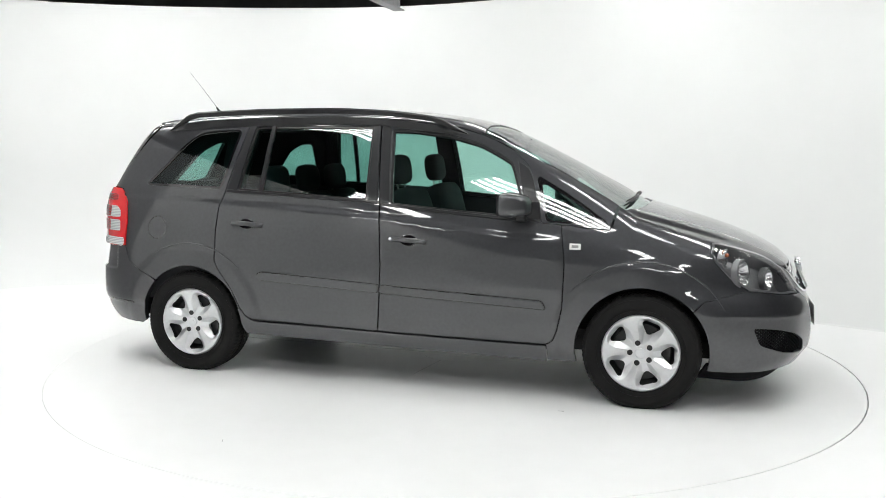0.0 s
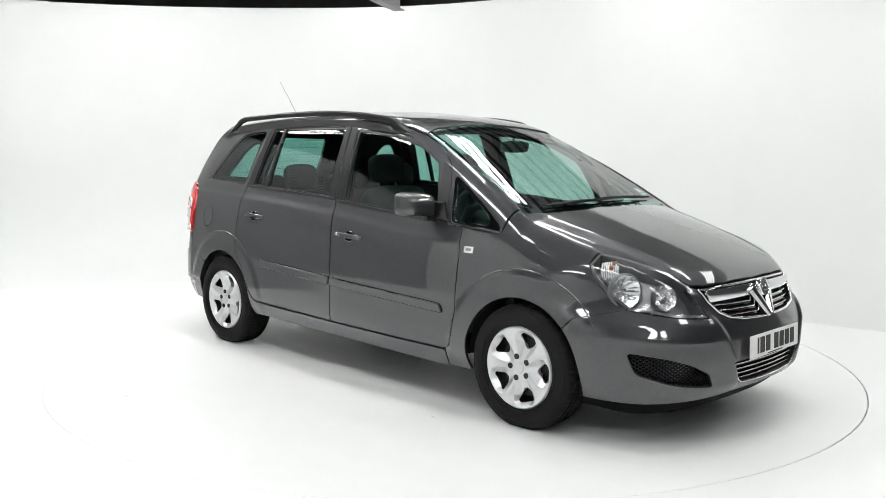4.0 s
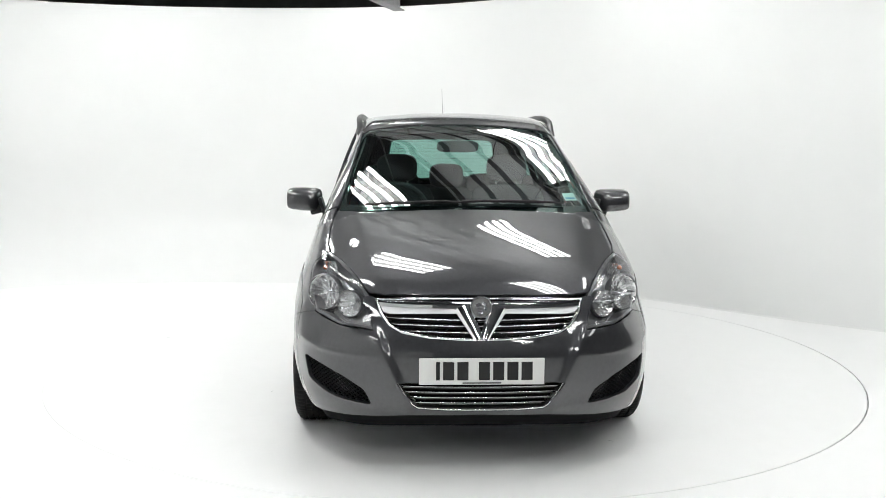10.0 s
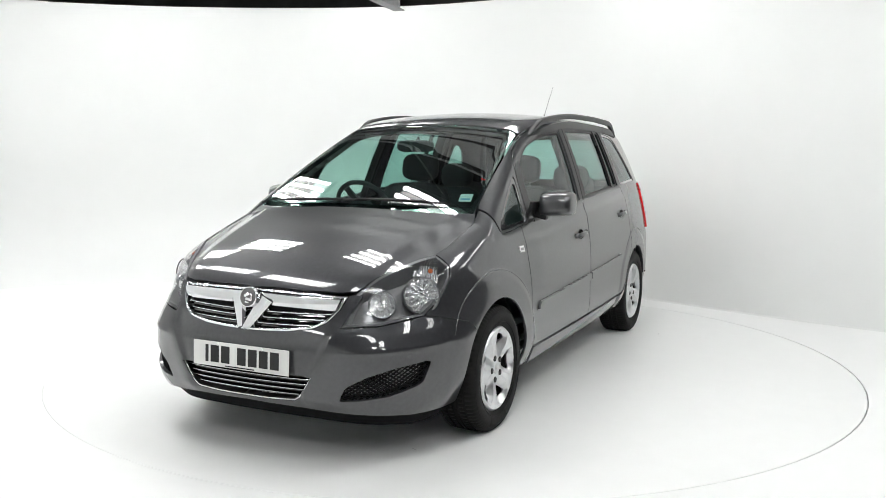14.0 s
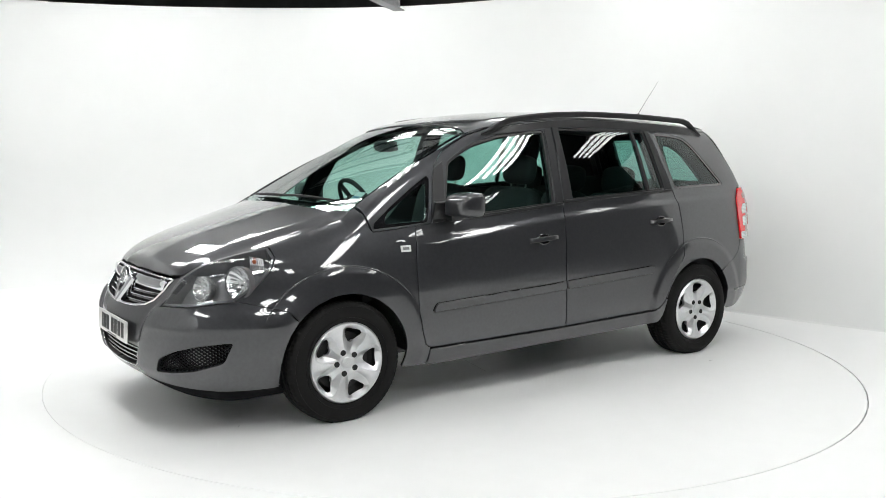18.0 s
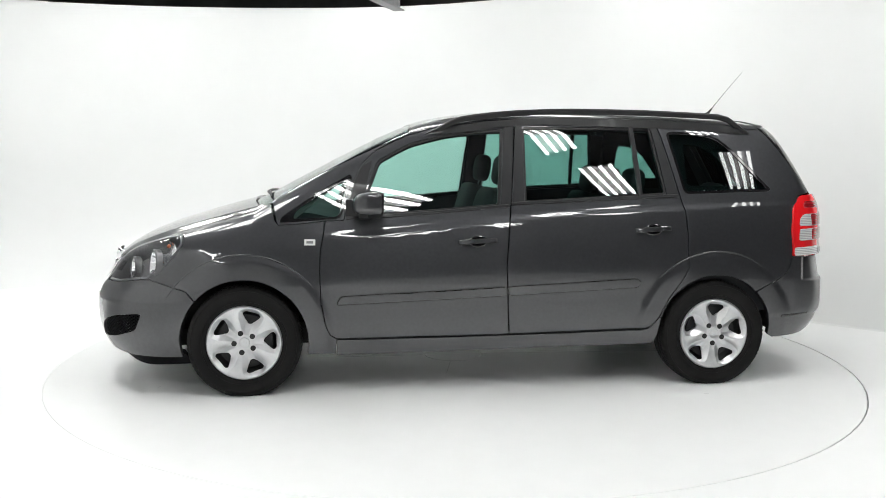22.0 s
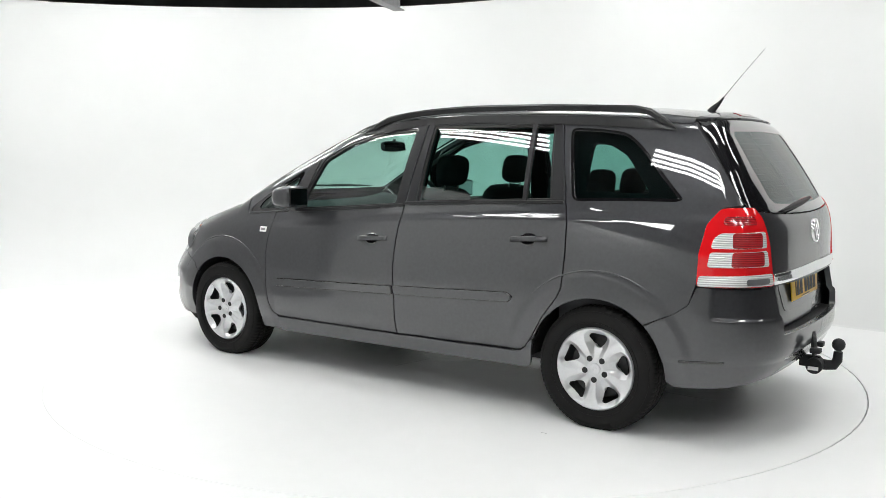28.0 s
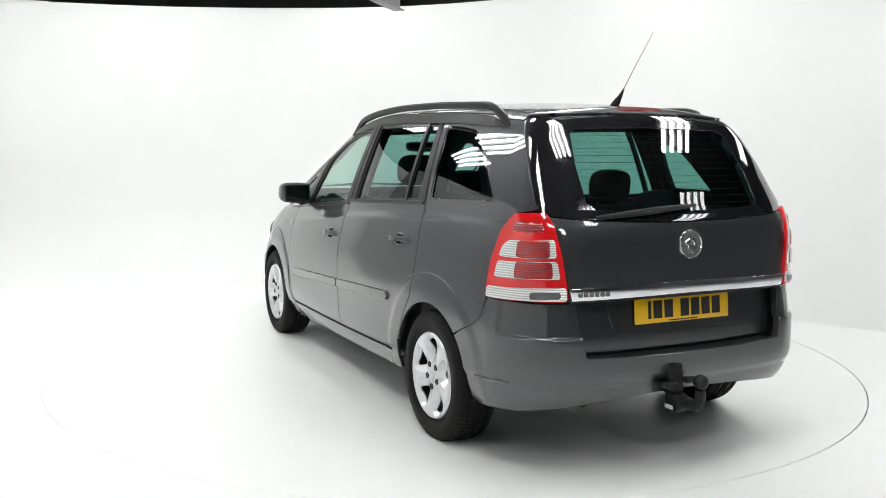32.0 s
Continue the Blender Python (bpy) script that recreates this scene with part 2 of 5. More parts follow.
def y_side(x, z):
    zb, yb, yl = BELT(x), Y_BELT(x), Y_LOW(x)
    t = np.clip((z - 0.62) / (zb - 0.62), 0, 1)
    low = yl - (yl - yb) * t * (0.25 + 0.75 * t)
    low = low - 0.075 * np.clip((0.44 - z) / 0.25, 0, 1.3) ** 2
    dz = np.maximum(z - zb, 0)
    lean = np.clip(1.75 * (yl - yb) / (zb - 0.62), 0.27, 0.55)
    y = np.where(z < zb, low, yb - lean * dz - 0.20 * dz * dz)
    for hub in (HUB_F, HUB_R):
        r = np.hypot(x - hub, z - HUB_Z)
        y = y + 0.008 * (1 - step(0.444, 0.502, r)) * step(0.12, 0.35, z)
    # rolled shoulder below the windows: the doors stand out beneath it
    ends = step(1.02, 0.72, x) * (1 - 0.7 * step(-1.10, -1.55, x)) * step(-2.05, -1.80, x)
    y = y + 0.010 * (1 - step(zb - 0.088, zb - 0.046, z)) * ends * step(0.50, 0.80, z)
    return y


def skin(P):
    x, y, z = P[..., 0], np.abs(P[..., 1]), P[..., 2]
    side = y - y_side(x, z)
    top = (z - (Z_TOP(x) - CROWN(x) * y * y)) * 0.9
    hi = 1 + 0.25 * step(0.5, 0.7, z)
    nose = x - (X_NOSE(z) - hi * (0.22 * y * y + 1.02 * y ** 6))
    tail = (X_TAIL(z) + 0.10 * y * y + 1.1 * y ** 8) - x
    body = smax(side, top, 0.07)
    body = smax(body, nose * 0.8, 0.05)
    return smax(body, tail * 0.9, 0.045)


def skin_normal(P):
    e = 0.004
    g = np.stack([skin(P + np.eye(3)[i] * e) - skin(P - np.eye(3)[i] * e) for i in range(3)], -1)
    return g / np.maximum(np.linalg.norm(g, axis=-1, keepdims=True), 1e-9)


class Chart:
    """A flat map of a piece of the skin, seen along the direction d."""

    def __init__(self, d, e1=None):
        self.d = np.array(d, float) / np.linalg.norm(d)
        e1 = np.array(e1, float) if e1 is not None else np.cross((0, 0, 1), self.d)
        self.e1 = e1 / np.linalg.norm(e1)
        self.e2 = np.cross(self.d, self.e1)
        if self.e2[2] < -0.1:
            self.e2 = -self.e2

    def flat(self, P):
        P = np.asarray(P, float)
        return np.stack([P @ self.e1, P @ self.e2], -1)

    def lift(self, Q):
        """The outermost place of the skin over each point of the map."""
        Q = np.asarray(Q, float)
        O = Q[:, :1] * self.e1 + Q[:, 1:] * self.e2
        ts = np.linspace(3.0, -0.9, 70)
        val = np.stack([skin(O + t * self.d) for t in ts])
        hit = np.argmax(val < 0, axis=0)
        hit = np.maximum(hit, 1)
        out, ins = ts[hit - 1], ts[hit]
        for _ in range(22):
            mid = (out + ins) / 2
            inside = skin(O + mid[:, None] * self.d) < 0
            ins, out = np.where(inside, mid, ins), np.where(inside, out, mid)
        return O + ((ins + out) / 2)[:, None] * self.d


SIDE = Chart((0, 1, 0), (1, 0, 0))
TOP = Chart((0, 0, 1), (1, 0, 0))
FRONT = Chart((1, 0, 0), (0, 1, 0))
REAR = Chart((-1, 0, 0), (0, 1, 0))
SLANT = Chart((0, 0.86, 0.51), (1, 0, 0))
NOSE_CORNER = Chart((0.78, 0.62, 0))
TAIL_CORNER = Chart((-0.78, 0.62, 0))


def on(chart, pts):
    return chart.lift(np.array(pts, float))


def run(chart, pts, gap=0.03):
    """A polyline of the map, finely divided and laid on the skin."""
    out = []
    for a, b in zip(pts, pts[1:]):
        a, b = np.array(a, float), np.array(b, float)
        n = max(1, int(np.linalg.norm(b - a) / gap))
        out += [a + (b - a) * i / n for i in range(n)]
    return on(chart, out + [np.array(pts[-1], float)])


def rounded(pts, r=0.02, steps=4):
    """A closed outline with its corners rounded."""
    pts = [np.array(q, float) for q in pts]
    out = []
    for i, q in enumerate(pts):
        a, b = pts[i - 1] - q, pts[(i + 1) % len(pts)] - q
        la, lb = np.linalg.norm(a), np.linalg.norm(b)
        k = min(r, 0.45 * la, 0.45 * lb)
        s, e = q + a / la * k, q + b / lb * k
        for j in range(steps + 1):
            t = j / steps
            out.append((1 - t) ** 2 * s + 2 * t * (1 - t) * q + t * t * e)
    return np.array(out)


def arc(cx, cz, r, a0, a1, n=24):
    return [(cx + r * math.cos(radians(a0 + (a1 - a0) * i / n)), cz + r * math.sin(radians(a0 + (a1 - a0) * i / n))) for i in range(n + 1)]


def shrink(pts, d):
    """A closed outline moved inwards by d (outwards where d is negative)."""
    P = np.asarray(pts, float)
    area = 0.5 * np.sum(P[:, 0] * np.roll(P[:, 1], -1) - np.roll(P[:, 0], -1) * P[:, 1])
    s = 1 if area > 0 else -1
    t = np.roll(P, -1, 0) - np.roll(P, 1, 0)
    t /= np.maximum(np.linalg.norm(t, axis=1, keepdims=True), 1e-9)
    return P + s * d * np.stack([-t[:, 1], t[:, 0]], -1)


def inside_loops(Q, loops):
    odd = np.zeros(len(Q), bool)
    for L in loops:
        A, B = np.asarray(L), np.roll(np.asarray(L), -1, 0)
        for a, b in zip(A, B):
            cut = (a[1] > Q[:, 1]) != (b[1] > Q[:, 1])
            if abs(b[1] - a[1]) > 1e-12:
                odd ^= cut & (Q[:, 0] < (b[0] - a[0]) * (Q[:, 1] - a[1]) / (b[1] - a[1]) + a[0])
    return odd


def divide(loop, h):
    out = []
    L = np.asarray(loop, float)
    for a, b in zip(L, np.roll(L, -1, 0)):
        d = np.linalg.norm(b - a)
        if d < 1e-5:
            continue
        n = max(1, int(math.ceil(d / h)))
        out += [a + (b - a) * i / n for i in range(n)]
    return np.array(out)


def sheet(loops, h):
    """Triangles that fill the outline loops[0] less the holes after it."""
    loops = [divide(L, h) for L in loops]
    pts, edges = [], []
    for L in loops:
        n0 = len(pts)
        pts += list(L)
        edges += [(n0 + i, n0 + (i + 1) % len(L)) for i in range(len(L))]
    rim = np.array(pts)
    lo, hi = loops[0].min(0), loops[0].max(0)
    gx, gy = np.meshgrid(np.arange(lo[0] + h / 2, hi[0], h), np.arange(lo[1] + h / 2, hi[1], h))
    gx = gx + (np.arange(gx.shape[0]) % 2)[:, None] * h / 2
    grid = np.stack([gx.ravel(), gy.ravel()], -1)
    grid = grid[inside_loops(grid, loops)] if len(grid) else grid
    if len(grid):
        near = np.min(np.linalg.norm(grid[:, None, :] - rim[None], axis=2), axis=1) > 0.45 * h
        pts += list(grid[near])
    v, _, f, *_ = geometry.delaunay_2d_cdt([Vector((float(a[0]), float(a[1]))) for a in pts], edges, [], 0, 1e-6)
    V = np.array([(a.x, a.y) for a in v])
    F = np.array([t for t in f if len(t) == 3])
    F = F[inside_loops(V[F].mean(1), loops)]
    used = np.unique(F)
    back = -np.ones(len(V), int)
    back[used] = np.arange(len(used))
    return V[used], back[F]


def shell(V3, N, F, depth):
    """Front sheet with turned-in edges: places, faces, normals."""
    a, b, c = V3[F[:, 0]], V3[F[:, 1]], V3[F[:, 2]]
    flip = np.sum(np.cross(b - a, c - a) * N[F[:, 0]], 1) < 0
    F = F.copy()
    F[flip] = F[flip][:, ::-1]
    count = {}
    for t in F:
        for i in range(3):
            e = (t[i], t[(i + 1) % 3])
            count[tuple(sorted(e))] = count.get(tuple(sorted(e)), []) + [e]
    rim = [e[0] for e in count.values() if len(e) == 1]
    verts, norms, faces = list(V3), list(N), [tuple(t) for t in F]
    made = {}
    if depth:
        out = {}
        for i, j in rim:
            w = np.cross(V3[j] - V3[i], N[i])
            w = w / max(np.linalg.norm(w), 1e-9)
            for k in (i, j):
                out[k] = out.get(k, 0) + w
        for k, w in out.items():
            w = w / max(np.linalg.norm(w), 1e-9)
            made[k] = len(verts)
            verts += [V3[k], V3[k] + 0.002 * w - 0.003 * N[k], V3[k] + 0.002 * w - depth * N[k]]
            norms += [N[k] * 0.8 + w * 0.6, w, w]
        for i, j in rim:
            p, q = made[i], made[j]
            faces += [(q, p, p + 1, q + 1), (q + 1, p + 1, p + 2, q + 2)]
    N2 = np.array(norms)
    return np.array(verts), faces, N2 / np.maximum(np.linalg.norm(N2, axis=1, keepdims=True), 1e-9)


def skin_mesh(chart, loops, h=0.035, off=0.0, depth=0.014):
    V, F = sheet([np.asarray(L, float) for L in loops], h)
    P = chart.lift(V)
    N = skin_normal(P)
    if callable(off):
        k = 0.003
        base = off(P)
        g = np.stack([(off(P + np.eye(3)[i] * k) - off(P - np.eye(3)[i] * k)) / (2 * k) for i in range(3)], -1)
        g = g - np.sum(g * N, 1, keepdims=True) * N
        P = P + N * base[:, None]
        N = N - g
        N = N / np.linalg.norm(N, axis=1, keepdims=True)
    else:
        P = P + N * off
    return shell(P, N, F, depth)


def panel(name, chart, loops, mat, parent, label="", h=0.035, off=0.0, depth=0.014, sides="both"):
    """One piece of the skin, on the left, the right or both sides; returns the parts made, left first."""
    V, F, N = skin_mesh(chart, loops, h, off, depth)
    made = []
    if sides in ("both", "left", "middle"):
        made.append(mesh_object(name, V, F, mat, parent[0] if isinstance(parent, list) else parent, label, N))
    if sides in ("both", "right"):
        f = np.array((1, -1, 1))
        made.append(mesh_object(name, V * f, [t[::-1] for t in F], mat, parent[-1] if isinstance(parent, list) else parent, label, N * f))
    return made


def halves(name, chart, loops, mat, parent, label="", h=0.035, off=0.0, depth=0.014):
    """A piece that spans the middle: its left half and its mirror joined into one mesh."""
    V, F, N = skin_mesh(chart, loops, h, off, depth)
    f = np.array((1, -1, 1))
    n = len(V)
    F = [t for t in F if np.max(np.abs(V[list(t), 1])) > 0.0035]
    return mesh_object(name, np.vstack([V, V * f]), list(F) + [tuple(n + i for i in t[::-1]) for t in F], mat, parent, label, np.vstack([N, N * f]))


# ---------------------------------------------------------------- the studio
U, NN = Vector((-0.81, 0.586, 0)), Vector((0.586, 0.81, 0))
WALL_H = 2.87
DISC_R = 2.513


def room_point(u, n, z=0.0):
    q = U * u + NN * n
    return (q.x, q.y, z)


def wall_path():
    """The cyclorama's line in plan: a long shallow bow that turns round a wide corner."""
    u = (-3.7, -2.9, -2.1, -1.44, -0.96, -0.40, 0.30, 1.00, 1.64, 2.25, 2.76, 3.30, 3.85, 4.45, 5.00, 5.40, 5.65, 5.85, 5.92)
    n = (2.66, 2.66, 2.67, 2.71, 2.77, 2.87, 2.99, 3.04, 2.99, 2.89, 2.74, 2.48, 2.13, 1.66, 1.16, 0.68, 0.30, -0.20, -0.60)
    P = np.array([u, n]).T
    k = np.array((1.0, 2.0, 1.0)) / 4
    fine = np.stack([np.interp(np.linspace(0, len(P) - 1, 110), np.arange(len(P)), P[:, i]) for i in (0, 1)], -1)
    for _ in range(12):
        fine[1:-1] = fine[:-2] * k[0] + fine[1:-1] * k[1] + fine[2:] * k[2]
    return [tuple(map(float, q)) for q in fine]


def build_wall(name, path, label, mat, coves=(0.26, 0.26), top=WALL_H):
    """White wall 60 mm thick with a coved foot that runs into the floor; the cove's size goes from the first to the second."""
    P = np.array(path)
    t = np.gradient(P, axis=0)
    t /= np.linalg.norm(t, axis=1, keepdims=True)
    inward = np.stack([t[:, 1], -t[:, 0]], -1)
    bm = bmesh.new()
    rows = []
    for i in range(len(P)):
        c = coves[0] + (coves[1] - coves[0]) * float(step(-0.2, 2.0, P[i, 0]))
        prof = [(c * (1 - math.sin(a)), 0.001 + c * (1 - math.cos(a))) for a in (math.pi / 2 * k / 12 for k in range(13))]
        prof += [(0.0, 1.5), (0.0, top), (-0.06, top), (-0.06, 0.0)]
        rows.append([bm.verts.new(room_point(*(P[i] + inward[i] * d), z)) for d, z in prof])
    for a, b in zip(rows, rows[1:]):
        for k in range(len(a) - 1):
            bm.faces.new((a[k], b[k], b[k + 1], a[k + 1]))
    ob = part(name, bm, mat, angle=50)
    return tagged(ob, label, "wall", kind="structure")


def build_room():
    # floor slab with a round well for the turntable
    bm = bmesh.new()
    n = 128
    cx, cy = 0.0028, 0.0538
    inner = [bm.verts.new((cx + (DISC_R + 0.0036) * math.cos(2 * math.pi * i / n), cy + (DISC_R + 0.0036) * math.sin(2 * math.pi * i / n), 0)) for i in range(n)]
    low = [bm.verts.new((v.co.x, v.co.y, -0.05)) for v in inner]
    outer = []
    for i in range(n):
        a = 2 * math.pi * i / n
        k = 12.0 / max(abs(math.cos(a)), abs(math.sin(a)))
        outer.append(bm.verts.new((k * math.cos(a), k * math.sin(a), 0)))
    for i in range(n):
        j = (i + 1) % n
        bm.faces.new((inner[i], outer[i], outer[j], inner[j]))
        bm.faces.new((low[i], inner[i], inner[j], low[j]))
    bm.faces.new(low[::-1])
    tagged(part("floor", bm, WHITE_FLOOR, angle=30), "glossy white painted studio floor", "floor", kind="structure")
    build_wall("wall_cyclorama", wall_path(), "smooth white curved studio wall meeting the floor", WHITE_WALL, (0.015, 0.85))
    # unseen grey screen, added to set how dim the doors' reflections are there
    gap = ((-4.72, 2.75), (-4.50, 1.4), (-4.25, 0.4), (-3.95, -0.62), (-3.79, -1.25))
    build_wall("wall_gap_screen", [(Vector((x, y, 0)).dot(U), Vector((x, y, 0)).dot(NN)) for x, y in gap], "added grey screen out of view, for a dim gap in reflections", GREY_WALL)
    side = ((-3.76, -1.20), (-3.45, -2.4), (-3.25, -4.0), (-3.12, -5.5), (-2.75, -7.0), (-1.8, -8.2), (-0.7, -8.8))
    build_wall("wall_side", [(Vector((x, y, 0)).dot(U), Vector((x, y, 0)).dot(NN)) for x, y in side], "white side wall of the studio behind the camera", SIDE_WALL)
    # dark hall round the white set
    bm = bmesh.new()
    for x, y, sx, sy in ((0, 12.1, 24.4, 0.2), (0, -12.1, 24.4, 0.2), (12.1, 0, 0.2, 24.4), (-12.1, 0, 0.2, 24.4)):
        box(bm, (sx, sy, 5.2), pose(x, y, 2.6))
    tagged(part("wall_hall", bm, HALL_WALL), "dark grey hall walls behind the white set", "wall", kind="structure")
    bm = bmesh.new()
    box(bm, (24.4, 24.4, 0.1), pose(0, 0, 5.25))
    tagged(part("ceiling", bm, BLACK_CEILING), "dark clad hall ceiling", "ceiling", kind="structure")
    # pale ribbed roof sheets over the far half of the set
    along = pose(0, 0, 0, 0, 0, -53)
    bm = bmesh.new()
    box(bm, (8.6, 6.2, 0.03), along @ pose(-2.5, 3.60, 4.42))
    tagged(part("ceiling_lining", bm, ROOF_SHEET), "pale grey roof sheets", "ceiling", kind="structure")
    bm = bmesh.new()
    for i in range(17):
        box(bm, (8.6, 0.05, 0.07), along @ pose(-2.5, 0.55 + 0.37 * i, 4.368), 0.008, 1)
    tagged(part("ceiling_purlins", bm, BEAM_STEEL), "thin dark purlins under the pale roof sheets", "ceiling", kind="structure")


def ceiling_beam(name, a, b, h=0.16, w=0.09, label="grey steel ceiling beam", mat=None, hung=False):
    """An I-beam from a to b."""
    a, b = Vector(a), Vector(b)
    mid, way = (a + b) / 2, b - a
    m = Matrix.Translation(mid) @ way.to_track_quat("X", "Z").to_matrix().to_4x4()
    bm = bmesh.new()
    box(bm, (way.length, w, 0.012), m @ pose(0, 0, h / 2), 0.002, 1)
    box(bm, (way.length, w, 0.012), m @ pose(0, 0, -h / 2), 0.002, 1)
    box(bm, (way.length, 0.012, h), m)
    if hung:
        for q in (-0.4, 0.4):
            tube(bm, [m @ Vector((way.length * q, 0, h / 2)), Vector((*(m @ Vector((way.length * q, 0, 0))).xy, 5.2))], 0.012, 8)
    return tagged(part(name, bm, mat or BEAM_STEEL), label, "beam", "ceiling beams")


def light_fixture(x, y, z, turn, mat, tubes=4, length=1.36, pitch=0.118):
    """A hung fluorescent fitting: housing, tubes with end caps and two rods to the ceiling."""
    rig = new("light_fixture")
    rig.matrix_world = pose(x, y, z, 0, 0, turn)
    w = pitch * tubes
    bm = bmesh.new()
    box(bm, (length + 0.08, 0.07, 0.05), pose(0, 0, 0.075), 0.006)
    for s in (-1, 1):
        box(bm, (0.03, w + 0.05, 0.07), pose(s * (length / 2 + 0.03), 0, 0.035), 0.004)
        box(bm, (length + 0.08, 0.012, 0.05), pose(0, s * (w / 2 + 0.02), 0.035), 0.003)
    part("housing", bm, TRIM, rig, "black light housing")
    for i in range(tubes - 1):
        bm = bmesh.new()
        box(bm, (length, 0.062, 0.004), pose(0, (i - (tubes - 2) / 2) * pitch, 0.040))
        part("reflector", bm, HOUSING, rig, "white enamelled reflector slat")
    for i in range(tubes):
        bm = bmesh.new()
        tube(bm, [(-length / 2, (i - (tubes - 1) / 2) * pitch, 0), (length / 2, (i - (tubes - 1) / 2) * pitch, 0)], 0.026, 10, 0.7)
        part("tube", bm, mat, rig, "lit fluorescent tube")
    for s in (-1, 1):
        bm = bmesh.new()
        tube(bm, [(s * length * 0.35, 0, 0.07), (s * length * 0.35, 0, 5.2 - z)], 0.006, 6)
        part("rod", bm, BEAM_STEEL, rig)
    return tagged(rig, "hung fluorescent fitting with bright parallel tubes", "lamp", "ceiling lights")


build_room()
LIGHT_Z = 3.3
# the last four are fill, added out of view to brighten floor and doors
FIXTURES = ((0.85, 1.15, -53), (2.6, -1.0, -53), (-0.6, -0.1, -53), (1.2, -2.0, -53), (-2.05, -1.4, -53), (-0.3, -3.3, -53), (-2.35, 1.75, -53), (2.6, -3.5, -53), (-3.0, 0.1, -53), (-2.9, -4.4, -53), (0.6, -5.6, -53), (2.0, -6.4, -53))
DIM_FIXTURES = ((-0.9, 3.0, -53), (4.0, 0.1, -53), (4.05, -2.4, -53))
# fill added near the left wall, out of view, to brighten it
WALL_FILL_FIXTURES = ((-3.4, 2.3, -53), (-4.1, 1.2, -53))
for fx, fy, fr in FIXTURES:
    light_fixture(fx, fy, LIGHT_Z, fr, TUBE)
for fx, fy, fr in WALL_FILL_FIXTURES:
    light_fixture(fx, fy, LIGHT_Z, fr, TUBE)
for fx, fy, fr in DIM_FIXTURES:
    light_fixture(fx, fy, LIGHT_Z, fr, TUBE_SOFT)
ceiling_beam("ceiling_beam", (-0.84, 1.25, 2.68), (-0.51, 2.40, 2.68), 0.14, 0.10, mat=BEAM_PALE, hung=True)
for bx in (-8.0, -4.0, 0.0, 4.0, 8.0):
    ceiling_beam("ceiling_beam", (bx, -11.5, 4.9), (bx, 11.5, 4.9), 0.3, 0.15, "dark steel roof beam of the hall")


def build_turntable():
    rig = new("turntable")
    n = 160
    bm = bmesh.new()
    ring(bm, [(0.0, -0.045), (DISC_R, -0.045), (DISC_R, -0.002), (DISC_R - 0.002, 0.0), (0.195, 0.0), (0.193, -0.004), (0.19, -0.004), (0.188, 0.0), (0.0, 0.0)], steps=n)
    part("deck", bm, DISC_PAINT, rig)
    # thin straight joints between the deck plates
    for a, r0, r1 in ((1.2, 0.2, 0.75), (178.6, 0.2, 1.8), (78, 0.2, 0.5), (262, 0.2, 0.6)):
        bm = bmesh.new()
        box(bm, (r1 - r0, 0.003, 0.001), pose(0, 0, 0.0004, 0, 0, a) @ pose((r0 + r1) / 2, 0, 0))
        part("joint", bm, JOINT, rig, "thin grey joint between deck plates")
    for a, r in ((20, 1.9), (140, 1.7), (255, 2.1), (310, 1.4)):
        bm = bmesh.new()
        box(bm, (0.03, 0.004, 0.001), pose(0, 0, 0.0004, 0, 0, a) @ pose(r, 0, 0, 0, 0, 40))
        part("scuff", bm, JOINT, rig, "small grey scuff mark")
    return tagged(rig, "flat white revolving turntable disc set into the floor", "turntable")


turntable = build_turntable()

# ---------------------------------------------------------------- the car
car = new("car")
tagged(car, "dark grey metallic seven-seat people carrier parked on the turntable", "car")

DOOR_FRONT_EDGE = [(0.905, 0.962), (0.912, 0.903), (0.930, 0.80), (0.934, 0.70), (0.928, 0.52), (0.905, 0.40), (0.880, 0.338), (0.845, 0.318)]
B_SEAM = [(-0.188, 1.537), (-0.165, 1.32), (-0.141, 1.10), (-0.118, 0.875), (-0.106, 0.714), (-0.118, 0.43), (-0.126, 0.328)]
REAR_EDGE = [(-1.0, 1.537), (-1.035, 1.515), (-1.055, 1.45), (-1.136, 1.105), (-1.162, 1.01), (-1.172, 0.86), (-1.168, 0.69), (-1.145, 0.64), (-1.061, 0.527), (-1.001, 0.412), (-0.965, 0.362), (-0.93, 0.350)]
DOOR_TOP_F = [(0.80, 0.968), (0.735, 1.205), (0.70, 1.275), (0.62, 1.352), (0.525, 1.402), (0.425, 1.445), (0.231, 1.50), (0.038, 1.528)]
G = 0.006


def shifted(pts, dx, dz=0.0):
    return [(x + dx, z + dz) for x, z in pts]


# body side: windscreen pillar, roof side and rear wing in one pressing
low_edge = run(SIDE, [(1.165, 0.946), (1.03, 0.955), (0.91, 0.968), (0.806, 0.974)] + shifted(DOOR_TOP_F[1:], -0.001, 0.008) + [(-0.19, 1.545), (-0.6, 1.546)]
               + shifted(REAR_EDGE, -G, 0.004)[:1] + shifted(REAR_EDGE[1:], -G - 0.002, 0.0)[:-2] + [(-1.0145, 0.4125)])
ARCH_R = 0.352
arch_rear = run(SIDE, arc(HUB_R, HUB_Z, ARCH_R, 19, 134, 44))
seam_rear = run(SIDE, [(-1.66, 0.583), (-1.74, 0.62), (-1.80, 0.665), (-1.828, 0.755), (-1.840, 0.90), (-1.862, 1.03), (-1.905, 1.108), (-1.975, 1.12)])
